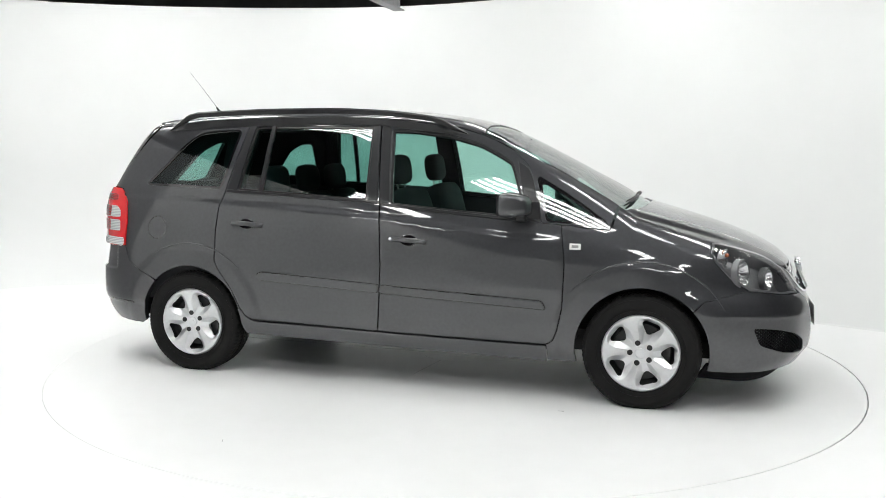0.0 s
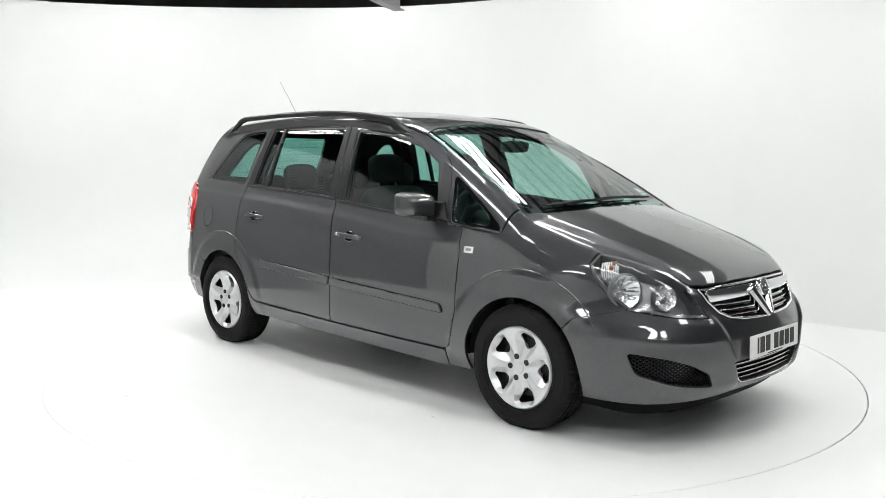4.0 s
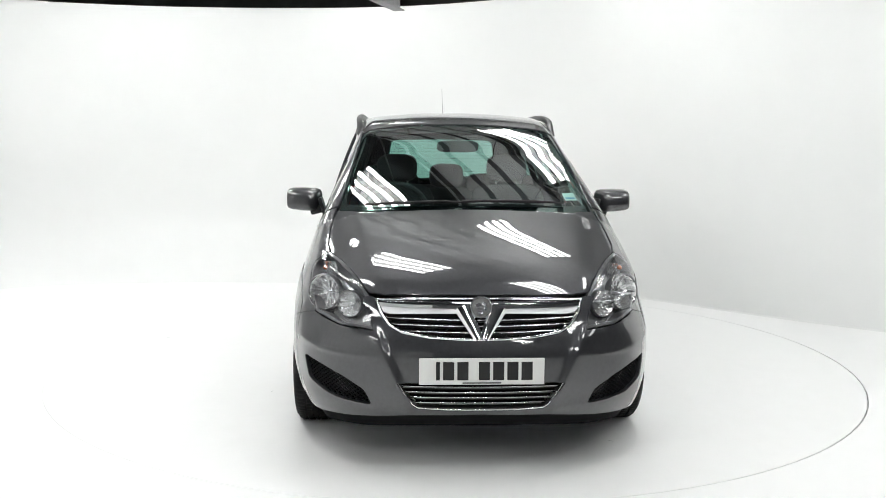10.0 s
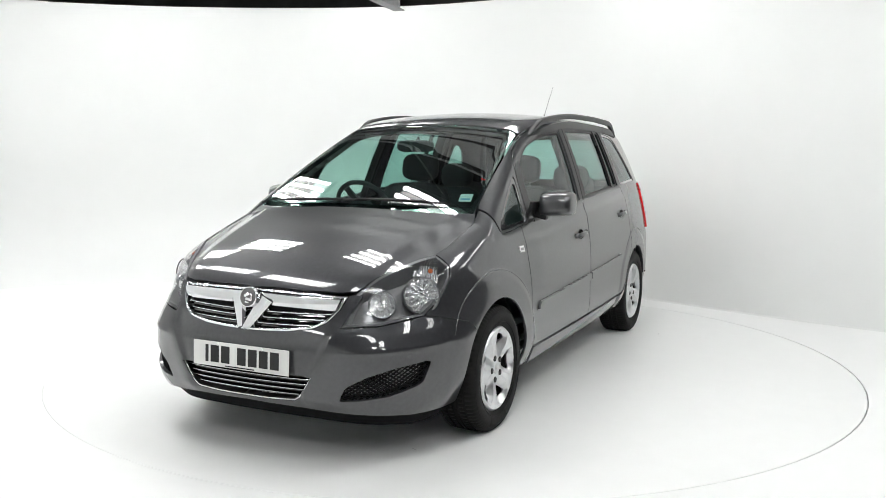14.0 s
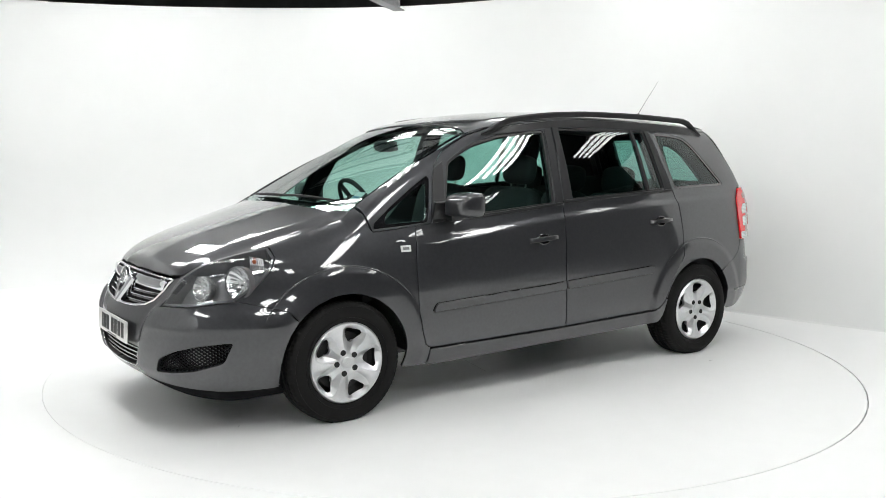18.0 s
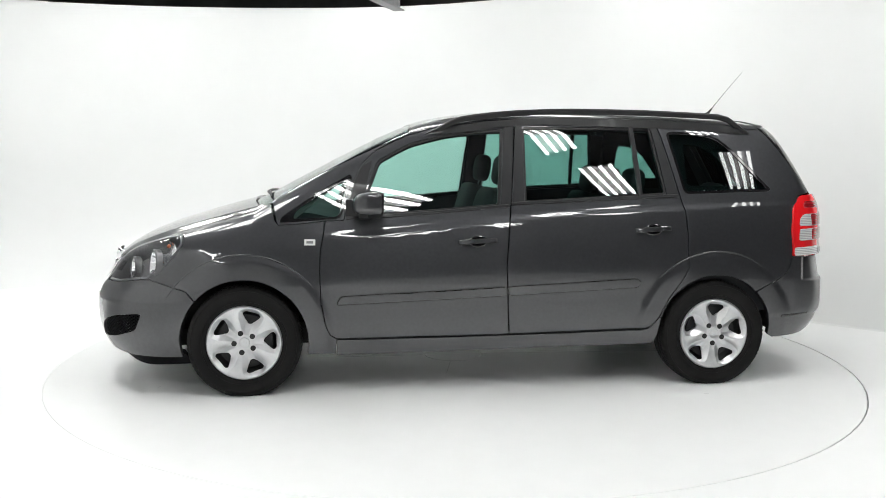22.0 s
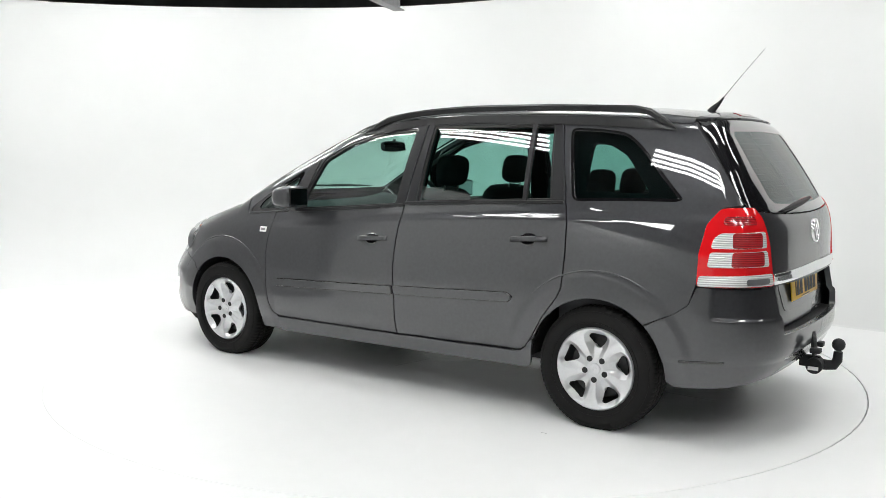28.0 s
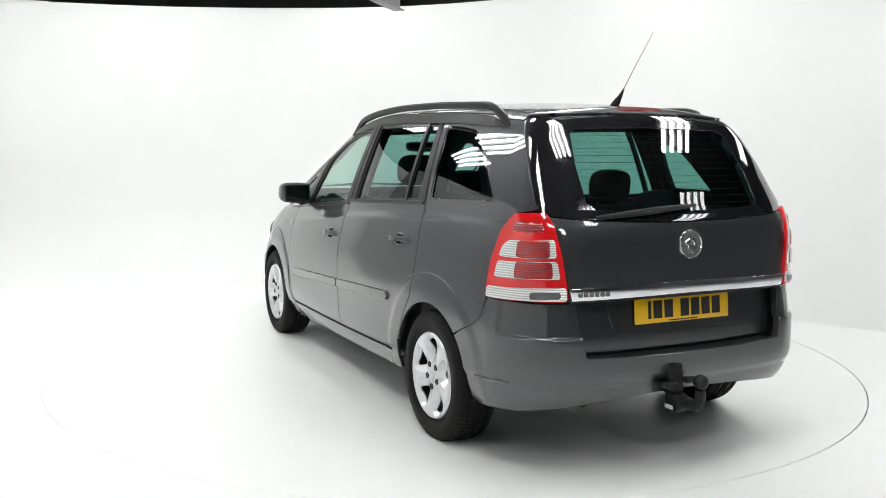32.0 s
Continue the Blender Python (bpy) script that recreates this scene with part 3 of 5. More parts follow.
gate_edge = run(SIDE, [(-1.985, 1.125), (-1.925, 1.215), (-1.863, 1.300), (-1.775, 1.415), (-1.700, 1.510)])
roof_edge = run(TOP, [(-1.69, 0.565), (-1.2, 0.585), (-0.6, 0.595), (0.0, 0.592), (0.40, 0.578)])
screen_edge = run(TOP, [(0.44, 0.580), (0.8, 0.618), (1.15, 0.655), (1.20, 0.668)])
side_loop = SLANT.flat(np.vstack([low_edge, arch_rear, seam_rear, gate_edge, roof_edge, screen_edge]))


def from_side(pts, r=0.02):
    """An outline of the side view carried over to the slanted map."""
    return SLANT.flat(on(SIDE, rounded(pts, r)))


TRI = [(1.160, 0.956), (1.02, 0.964), (0.822, 0.980), (0.752, 1.205), (0.765, 1.226), (0.90, 1.150), (1.03, 1.070), (1.148, 0.988)]
TRI_CLEAR = [(1.090, 0.978), (0.832, 0.990), (0.782, 1.180), (0.805, 1.184), (0.92, 1.120), (1.065, 1.030)]
QUARTER = [(-1.085, 1.484), (-1.25, 1.477), (-1.403, 1.457), (-1.50, 1.380), (-1.62, 1.252), (-1.727, 1.142), (-1.70, 1.128), (-1.168, 1.114), (-1.15, 1.20)]
WIN_F = [(0.715, 0.988), (0.69, 1.09), (0.612, 1.300), (0.52, 1.352), (0.42, 1.402), (0.23, 1.452), (0.05, 1.476), (-0.115, 1.486), (-0.092, 1.25), (-0.075, 1.048), (0.30, 1.018)]
WIN_R = [(-0.225, 1.500), (-0.6, 1.502), (-0.975, 1.501), (-1.0, 1.492), (-1.03, 1.30), (-1.062, 1.113), (-0.60, 1.088), (-0.215, 1.068), (-0.22, 1.28)]
panel("body_side", SLANT, [side_loop, from_side(TRI), from_side(QUARTER, 0.05)], PAINT, car, "dark grey roof side and rear wing pressing", h=0.0145)

# doors
front_door_loop = rounded(DOOR_FRONT_EDGE[::-1] + DOOR_TOP_F + [(-0.181, 1.537)] + shifted(B_SEAM[1:], 0.005), 0.012, 2)
rear_door_loop = rounded(shifted(B_SEAM, -0.004) + REAR_EDGE[::-1], 0.012, 2)
win_f, win_r = rounded(WIN_F, 0.03), rounded(WIN_R, 0.025)
doors_f = panel("front_door", SIDE, [front_door_loop, win_f], PAINT, car, h=0.015, depth=0.03)
doors_r = panel("rear_door", SIDE, [rear_door_loop, win_r], PAINT, car, h=0.015, depth=0.03)
panel("window_glass", SIDE, [shrink(win_f, -0.012)], GLASS_FRONT, doors_f, "green-tinted window glass", off=-0.012, depth=0)
panel("window_glass", SIDE, [shrink(win_r, -0.012)], GLASS_REAR, doors_r, "dark green privacy glass", off=-0.012, depth=0)
# black frames round the panes
panel("window_frame", SIDE, [shrink(win_f, -0.010), shrink(win_f, 0.014)], TRIM, doors_f, "black window frame", off=-0.006, depth=0.02, h=0.03)
panel("window_frame", SIDE, [shrink(win_r, -0.010), shrink(win_r, 0.012)], TRIM, doors_r, "black window frame", off=-0.006, depth=0.02, h=0.03)
# dark film on the middle and rear pillars
panel("pillar_cover", SIDE, [[(-0.080, 1.052), (-0.120, 1.486), (-0.176, 1.520), (-0.136, 1.058)]], PILLAR, doors_f, "dark grey pillar cover", off=0.003, depth=0.005)
panel("pillar_cover", SIDE, [[(-0.150, 1.066), (-0.190, 1.520), (-0.226, 1.500), (-0.212, 1.070)]], PILLAR, doors_r, "dark grey pillar cover", off=0.003, depth=0.005)
panel("rear_pillar_cover", SIDE, [[(-1.060, 1.112), (-1.0, 1.496), (-1.03, 1.505), (-1.050, 1.448), (-1.128, 1.112)]], PILLAR, doors_r, "dark grey pillar cover", off=0.003, depth=0.005)
panel("window_bar", SIDE, [[(-0.892, 1.100), (-0.866, 1.503), (-0.890, 1.503), (-0.914, 1.101)]], PILLAR, doors_r, "dark upright window bar", off=0.001, depth=0.02)
# rubbing strips
panel("moulding_gap", SIDE, [shrink(rounded([(0.842, 0.512), (0.820, 0.552), (-0.098, 0.595), (-0.106, 0.553)], 0.014), -0.0075)], GLOSS_BLACK, doors_f, "dark joint round the rubbing strip", h=0.03, off=0.0015, depth=0)
panel("moulding_gap", SIDE, [shrink(rounded([(-0.122, 0.554), (-0.114, 0.596), (-0.858, 0.633), (-0.890, 0.615), (-0.866, 0.590)], 0.014), -0.0075)], GLOSS_BLACK, doors_r, "dark joint round the rubbing strip", h=0.03, off=0.0015, depth=0)
panel("mirror_sail", SIDE, [[(0.792, 0.974), (0.735, 1.195), (0.702, 1.262), (0.640, 1.30), (0.690, 1.09), (0.716, 0.984)]], TRIM, doors_f, "black corner panel of the window", h=0.03, off=0.004, depth=0.006)
panel("side_moulding", SIDE, [rounded([(0.842, 0.512), (0.820, 0.552), (-0.098, 0.595), (-0.106, 0.553)], 0.014)], PAINT, doors_f, "raised dark grey rubbing strip", h=0.03, off=0.013, depth=0.013)
panel("side_moulding", SIDE, [rounded([(-0.122, 0.554), (-0.114, 0.596), (-0.858, 0.633), (-0.890, 0.615), (-0.866, 0.590)], 0.014)], PAINT, doors_r, "raised dark grey rubbing strip", h=0.03, off=0.013, depth=0.013)
# belt strips
panel("belt_strip", SIDE, [[(0.715, 0.975), (0.30, 1.006), (-0.130, 1.044), (-0.131, 1.058), (0.30, 1.020), (0.715, 0.989)]], TRIM, doors_f, "black belt weatherstrip", off=0.006, depth=0.012)
panel("belt_strip", SIDE, [[(-0.142, 1.054), (-0.60, 1.077), (-1.128, 1.100), (-1.124, 1.113), (-0.60, 1.091), (-0.140, 1.068)]], TRIM, doors_r, "black belt weatherstrip", off=0.006, depth=0.012)
# fixed panes of the body side
panel("front_quarter_glass", SLANT, [shrink(from_side(TRI), -0.010)], GLASS_FRONT, car, "small green-tinted triangular glass", off=-0.010, depth=0)
panel("front_quarter_frame", SLANT, [shrink(from_side(TRI), -0.006), from_side(TRI_CLEAR, 0.03)], GLOSS_BLACK, car, "black surround of the small triangular glass", off=-0.004, depth=0.012)
panel("rear_quarter_glass", SLANT, [shrink(from_side(QUARTER, 0.05), -0.010)], GLASS_REAR, car, "dark green privacy glass", off=-0.008, depth=0)
panel("rear_quarter_frame", SLANT, [shrink(from_side(QUARTER, 0.05), -0.006), shrink(from_side(QUARTER, 0.05), 0.016)], GLOSS_BLACK, car, "black window surround", off=-0.003, depth=0.012)

# front wing
bonnet_side = run(TOP, [(1.215, 0.675), (1.30, 0.690), (1.45, 0.692), (1.60, 0.688), (1.685, 0.672)])
lamp_back = [(1.682, 0.840), (1.708, 0.792), (1.785, 0.708), (1.880, 0.648)]
wing_loop = SLANT.flat(np.vstack([
    bonnet_side,
    run(SIDE, lamp_back),
    run(SIDE, [(1.880, 0.645), (1.80, 0.625), (1.66, 0.590)]),
    run(SIDE, arc(HUB_F, HUB_Z, ARCH_R, 42.4, 180 + 12, 50)),
    run(SIDE, [(1.0, 0.222), (0.852, 0.222), (0.850, 0.312)]),
    run(SIDE, shifted(DOOR_FRONT_EDGE[::-1], 0.007)[1:]),
    run(SIDE, [(1.03, 0.949), (1.165, 0.940), (1.185, 0.965)]),
]))
panel("front_wing", SLANT, [wing_loop], PAINT, car, "dark grey front wing", h=0.011)
# sill
sill_loop = [(0.845, 0.306), (0.80, 0.305), (0.0, 0.313), (-0.9, 0.331), (-0.942, 0.340), (-0.972, 0.364), (-1.006, 0.405), (-1.014, 0.405), (-1.003, 0.345), (-0.998, 0.300), (-0.985, 0.265), (-0.97, 0.252), (0.845, 0.215)]
panel("sill", SIDE, [sill_loop], PAINT, car, "dark grey sill", off=0.004)
# shade of the gap under the doors, laid in as a black strip
panel("sill_gap_shade", SIDE, [[(0.848, 0.296), (0.0, 0.304), (-0.95, 0.322), (-0.95, 0.350), (-0.9, 0.346), (0.0, 0.332), (0.845, 0.325)]], TRIM, car, "dark strip standing for the shade in the gap above the sill", off=-0.012, depth=0)

# roof, bonnet, windscreen
panel("roof", TOP, [[(0.385, 0.0), (0.395, 0.30), (0.425, 0.572), (0.0, 0.586), (-0.6, 0.589), (-1.2, 0.579), (-1.69, 0.559), (-1.715, 0.30), (-1.72, 0), (-1.715, -0.30), (-1.69, -0.559),
                    (-1.2, -0.579), (-0.6, -0.589), (0.0, -0.586), (0.425, -0.572), (0.395, -0.30)]], PAINT, car, "dark grey roof panel", h=0.05, sides="middle")
HALF_BONNET = [(1.335, 0.0), (1.325, 0.30), (1.285, 0.55), (1.235, 0.664), (1.30, 0.684), (1.45, 0.686), (1.60, 0.682), (1.69, 0.664), (1.80, 0.604), (1.92, 0.546), (2.03, 0.490), (2.052, 0.472), (2.08, 0.40), (2.105, 0.25), (2.118, 0.0)]
bonnet_loop = HALF_BONNET + [(x, -y) for x, y in HALF_BONNET[-2:0:-1]]


def bonnet_relief(P):
    """Two raised lines that run from the screen to the grille."""
    x, y = P[:, 0], np.abs(P[:, 1])
    line = 0.612 - 0.17 * (x - 1.3)
    return 0.014 * (1 - step(line - 0.05, line + 0.05, y)) - 0.006


panel("bonnet", TOP, [bonnet_loop], PAINT, car, "dark grey bonnet with two raised lines", h=0.02, off=bonnet_relief, sides="middle")
HALF_SCREEN = [(0.392, 0.0), (0.402, 0.30), (0.432, 0.568), (0.8, 0.606), (1.15, 0.644), (1.235, 0.655), (1.285, 0.50), (1.315, 0.25), (1.325, 0.0)]
screen_loop = np.array(HALF_SCREEN + [(x, -y) for x, y in HALF_SCREEN[-2:0:-1]])
panel("windscreen", TOP, [screen_loop], GLASS_SCREEN, car, "large green-tinted windscreen", h=0.05, off=-0.006, depth=0, sides="middle")
SCREEN_IN = [(0.415, 0.0), (0.425, 0.28), (0.456, 0.552), (0.8, 0.590), (1.12, 0.626), (1.19, 0.622), (1.230, 0.49), (1.258, 0.25), (1.266, 0.0)]
panel("windscreen_surround", TOP, [screen_loop, SCREEN_IN + [(x, -y) for x, y in SCREEN_IN[-2:0:-1]]], GLOSS_BLACK, car, "black windscreen border", h=0.03, off=-0.008, depth=0, sides="middle")

# bumpers, built in halves
fb_top = on(FRONT, [(0.10, 0.577), (0.22, 0.583), (0.33, 0.599), (0.389, 0.625), (0.430, 0.675), (0.450, 0.735), (0.470, 0.738)])
fb_lamp = on(NOSE_CORNER, NOSE_CORNER.flat([(2.03, 0.480, 0.735), (2.13, 0.431, 0.602), (2.04, 0.58, 0.611), (1.885, 0.715, 0.638)]))
fb_seam = run(SIDE, [(1.876, 0.6405), (1.80, 0.6205), (1.663, 0.586)])
fb_arch = run(SIDE, arc(HUB_F, HUB_Z, ARCH_R, 41.6, -14, 20))
fb_low = on(NOSE_CORNER, NOSE_CORNER.flat([(1.78, 0.81, 0.212), (1.95, 0.68, 0.215), (2.08, 0.50, 0.230), (2.15, 0.25, 0.252)]))
fb_mid_low = run(FRONT, [(0.0, 0.260), (0.0, 0.286)], 0.015)
fb_grille = on(FRONT, [(0.14, 0.286), (0.265, 0.292), (0.315, 0.345), (0.352, 0.398)])
fb_mid = run(FRONT, [(0.0, 0.405), (0.0, 0.576)], 0.015)
FOG = [(0.768, 0.458), (0.670, 0.438), (0.580, 0.408), (0.490, 0.360), (0.455, 0.293), (0.550, 0.298), (0.650, 0.313), (0.745, 0.355)]


def crease(P):
    """A sharp fold on each side, from the headlamp's inner corner down to the lower grille, falling off slowly outwards."""
    y, z = np.abs(P[:, 1]), P[:, 2]
    r = y - (0.345 + 0.42 * np.maximum(z - 0.38, -0.06))
    fold = np.where(r < 0, np.exp(-(r / 0.022) ** 2), np.exp(-(r / 0.085) ** 2))
    brow = np.exp(-((z - 0.475 - 0.06 * y) / 0.016) ** 2) * step(0.44, 0.54, y) * step(0.86, 0.78, y)
    return 0.014 * fold * step(0.66, 0.56, z) * step(0.25, 0.31, z) + 0.003 * brow


def tail_fold(P):
    """The bumper corner steps back above a ledge, and the skirt tucks in below."""
    x, y, z = P[:, 0], np.abs(P[:, 1]), P[:, 2]
    return -0.013 * step(0.603, 0.616, z) * step(-1.895, -1.925, x) - 0.007 * step(0.415, 0.385, z)


fog_loop = NOSE_CORNER.flat(on(FRONT, rounded(FOG, 0.02)))
front_bumper = halves("front_bumper", NOSE_CORNER, [NOSE_CORNER.flat(np.vstack([fb_top, fb_lamp, fb_seam, fb_arch, fb_low, fb_mid_low, fb_grille, fb_mid])), fog_loop], PAINT, car, "dark grey front bumper", h=0.014, off=crease, depth=0.03)
rb_mid = run(REAR, [(0.0, 0.345), (0.0, 0.515)], 0.015)
rb_top = on(REAR, [(0.30, 0.516), (0.530, 0.522), (0.548, 0.62), (0.568, 0.748)])
rb_lamp = on(TAIL_CORNER, TAIL_CORNER.flat([(-2.09, 0.60, 0.744), (-2.0, 0.72, 0.742), (-1.90, 0.79, 0.745), (-1.842, 0.812, 0.748)]))
rb_seam = run(SIDE, [(-1.835, 0.742), (-1.804, 0.6625), (-1.743, 0.6160), (-1.663, 0.579)])
rb_arch = run(SIDE, arc(HUB_R, HUB_Z, ARCH_R, 136, 183, 20))
rb_low = on(TAIL_CORNER, TAIL_CORNER.flat([(-1.76, 0.82, 0.262), (-1.95, 0.72, 0.275), (-2.08, 0.5, 0.31), (-2.15, 0.25, 0.335)]))
rear_bumper = halves("rear_bumper", TAIL_CORNER, [TAIL_CORNER.flat(np.vstack([rb_top, rb_lamp, rb_seam, rb_arch, rb_low, rb_mid]))], PAINT, car, "dark grey rear bumper", h=0.014, off=tail_fold, depth=0.03)

# tailgate
gate_low = [(-0.540, 0.535), (0.540, 0.535), (0.556, 0.62), (0.575, 0.755), (-0.575, 0.755), (-0.556, 0.62)]
tailgate = panel("tailgate", REAR, [[(0.584, 0.752), (0.598, 0.86), (0.622, 0.98), (0.640, 1.075), (0.648, 1.094), (0.50, 1.078), (0.25, 1.066), (0.0, 1.062), (-0.25, 1.066), (-0.50, 1.078), (-0.648, 1.094),
                                     (-0.640, 1.075), (-0.622, 0.98), (-0.598, 0.86), (-0.584, 0.752)]], PAINT, car, "dark grey tailgate", sides="middle")[0]
panel("tailgate_lower", REAR, [gate_low], PAINT, tailgate, h=0.035, off=-0.070, depth=0.01, sides="middle")
GATE_GLASS = [(0.0, 1.070), (0.25, 1.074), (0.50, 1.086), (0.66, 1.103)] + [(float(y) - 0.004, float(z)) for y, z in REAR.flat(gate_edge)[1:]] + [(0.30, 1.522), (0.0, 1.525)]
gate_glass = np.array(GATE_GLASS + [(-y, z) for y, z in GATE_GLASS[-2:0:-1]])
GATE_CLEAR = [(0.0, 1.110), (0.25, 1.114), (0.44, 1.124), (0.470, 1.150), (0.465, 1.30), (0.435, 1.44), (0.40, 1.462), (0.0, 1.470)]
gate_clear = np.array(GATE_CLEAR + [(-y, z) for y, z in GATE_CLEAR[-2:0:-1]])
panel("tailgate_glass", REAR, [shrink(gate_clear, -0.012)], GLASS_REAR, tailgate, "dark green rear screen", off=-0.005, depth=0, sides="middle")
panel("tailgate_glass_border", REAR, [gate_glass, gate_clear], GLOSS_BLACK, tailgate, "gloss black rear screen border", h=0.022, off=-0.002, depth=0.03, sides="middle")
# fine heater wires across the rear screen
verts, faces = [], []
for k in range(11):
    z = 1.145 + 0.029 * k
    half = 0.452 - 0.10 * max(0.0, z - 1.28)
    Q = np.array([(half * (i / 12 - 1), z + dz) for i in range(25) for dz in (-0.0007, 0.0007)])
    W = REAR.lift(Q)
    W = W - skin_normal(W) * 0.0075
    n0 = len(verts)
    verts += list(W)
    faces += [(n0 + 2 * i, n0 + 2 * i + 1, n0 + 2 * i + 3, n0 + 2 * i + 2) for i in range(24)]
mesh_object("heater_wires", verts, faces, TRIM, tailgate, "fine dark heater wires", smooth=False)
# dark filler, added to stop light showing through the tailgate gap
for s in (1, -1):
    bm = bmesh.new()
    tube(bm, [Vector((p[0], s * p[1], p[2])) for p in gate_edge - skin_normal(gate_edge) * 0.024], 0.020, 10)
    part("tailgate_gap_filler", bm, TRIM, car, "black filler added behind the tailgate gap")


# ---------------------------------------------------------------- car: ends, lamps and trim
def place(chart, a, b, off=0.0):
    """A place on the skin and its outward direction."""
    P = chart.lift(np.array([(a, b)], float))
    n = skin_normal(P)[0]
    return Vector(P[0] + n * off), Vector(n)


def facing(at, n, up=(0, 0, 1)):
    """A pose at that place whose z axis points along n, and y axis as near up as can be."""
    z = Vector(n).normalized()
    x = Vector(up).cross(z).normalized()
    y = z.cross(x)
    m = Matrix((x, y, z)).transposed().to_4x4()
    return Matrix.Translation(at) @ m


def strip(pts_low, pts_high):
    return [*pts_low, *pts_high[::-1]]


def mirrored(pts):
    """A half outline from the middle outwards, closed by its mirror image."""
    return list(pts) + [(-a, b) for a, b in pts[::-1] if abs(a) > 1e-6]


# upper grille
GRILLE = [(0.0, 0.574), (0.10, 0.575), (0.22, 0.581), (0.33, 0.597), (0.386, 0.623), (0.426, 0.675), (0.445, 0.731), (0.30, 0.738), (0.0, 0.742)]
grille_loop = np.array(mirrored(GRILLE))
grille = panel("grille", FRONT, [grille_loop], PLASTIC, car, "black front grille with chrome bars", h=0.04, off=-0.045, depth=0, sides="middle")[0]


def skin_tube(name, chart, pts, r, off, mat, parent, label, flat=1.0, close=False, gap=0.025, steps=12):
    """A round bar laid along a line of the skin; a closed line makes a ring."""
    P = run(chart, list(pts) + ([pts[0], pts[1]] if close else []), gap)
    P = P + skin_normal(P) * off
    bm = bmesh.new()
    tube(bm, [Vector(q) for q in P], r, steps, flat)
    return part(name, bm, mat, parent, label, angle=60)


skin_tube("grille_frame", FRONT, [tuple(q) for q in shrink(divide(grille_loop, 0.03), 0.006)], 0.0065, 0.002, CHROME, grille, "thin chrome grille frame", close=True)
panel("grille_top_bar", FRONT, [strip([(-0.408, 0.674), (-0.2, 0.678), (0, 0.680), (0.2, 0.678), (0.408, 0.674)], [(-0.424, 0.713), (-0.2, 0.716), (0, 0.718), (0.2, 0.716), (0.424, 0.713)])],
      CHROME, grille, "broad chrome grille bar", h=0.012, off=lambda P: -0.004 + 1.05 * (P[:, 2] - 0.674) - 12.0 * np.maximum(P[:, 2] - 0.678, 0) ** 2, depth=0.03, sides="middle")
for z0, y1 in ((0.656, 0.402), (0.632, 0.386), (0.608, 0.345)):
    skin_tube("grille_slat", FRONT, [(-y1, z0 + 0.006), (-0.1, z0 + 0.002), (0.1, z0 + 0.002), (y1, z0 + 0.006)], 0.0032, -0.012, CHROME, grille, "thin chrome grille slat")
    panel("grille_blade", FRONT, [strip([(-y1, z0 - 0.004), (-0.1, z0 - 0.008), (0.1, z0 - 0.008), (y1, z0 - 0.004)], [(-y1, z0 + 0.004), (-0.1, z0), (0.1, z0), (y1, z0 + 0.004)])],
          GLOSS_BLACK, grille, "black grille blade", h=0.05, off=-0.016, depth=0.02, sides="middle")
# V-shaped bar and round badge
for s in (-1, 1):
    ends = [Vector(q) for q in on(FRONT, [(s * 0.074, 0.712), (s * 0.011, 0.584)])]
    ends[0].x, ends[1].x = ends[0].x + 0.026, ends[1].x + 0.014
    way = (ends[1] - ends[0]).normalized()
    fore = Vector((1, 0, 0.35))
    fore = (fore - way * fore.dot(way)).normalized()
    m = Matrix.Translation((ends[0] + ends[1]) / 2) @ Matrix((way, fore.cross(way), fore)).transposed().to_4x4()
    long = (ends[1] - ends[0]).length
    bm = bmesh.new()
    for a, b in (((-long / 2, 0.041), (long / 2, 0.018)),):
        rows = [[bm.verts.new(m @ Vector((x, w * k, d))) for k, d in ((-1.0, -0.03), (-1.0, -0.004), (-0.62, 0.007), (0.0, 0.010), (0.62, 0.007), (1.0, -0.004), (1.0, -0.03))] for x, w in (a, b)]
        for k in range(6):
            bm.faces.new((rows[0][k], rows[0][k + 1], rows[1][k + 1], rows[1][k]))
        bm.faces.new(rows[0][::-1])
        bm.faces.new(rows[1])
    part("grille_vee", bm, CHROME, grille, "chrome arm of the V in the grille", angle=20)


def round_badge(at, n, r, parent, name):
    m = facing(at, n)
    bm = bmesh.new()
    ring(bm, [(r, -0.012), (r, 0.004), (r * 0.96, 0.009), (r * 0.88, 0.009), (r * 0.84, 0.004)], m, 40)
    rim = part(name, bm, CHROME, parent, "chrome badge ring")
    bm = bmesh.new()
    ring(bm, [(r * 0.86, 0.003), (0, 0.004)], m, 40)
    part("badge_face", bm, STEEL, rim, "dark badge face")
    # plain raised shapes in place of the maker's mark
    bm = bmesh.new()
    for x, y, w, h, a in ((-0.28, 0.18, 0.5, 0.30, 30), (0.26, 0.26, 0.36, 0.24, -35), (0.05, -0.22, 0.75, 0.28, -8), (-0.1, -0.52, 0.5, 0.16, 0), (0.38, -0.10, 0.22, 0.4, 15)):
        box(bm, (w * r, h * r, 0.006), m @ pose(x * r, y * r, 0.005, 0, 0, a), 0.0015, 1)
    part("badge_relief", bm, CHROME, rim, "raised steel-grey badge shapes")
    return rim


at, n = place(FRONT, 0, 0.692, 0.036)
round_badge(at, (1, 0, 0.25), 0.047, grille, "front_badge")

# lower grille
LOWER = [(0.0, 0.284), (0.14, 0.284), (0.265, 0.290), (0.315, 0.343), (0.354, 0.400), (0.2, 0.405), (0.0, 0.407)]
lower_loop = np.array(mirrored(LOWER))
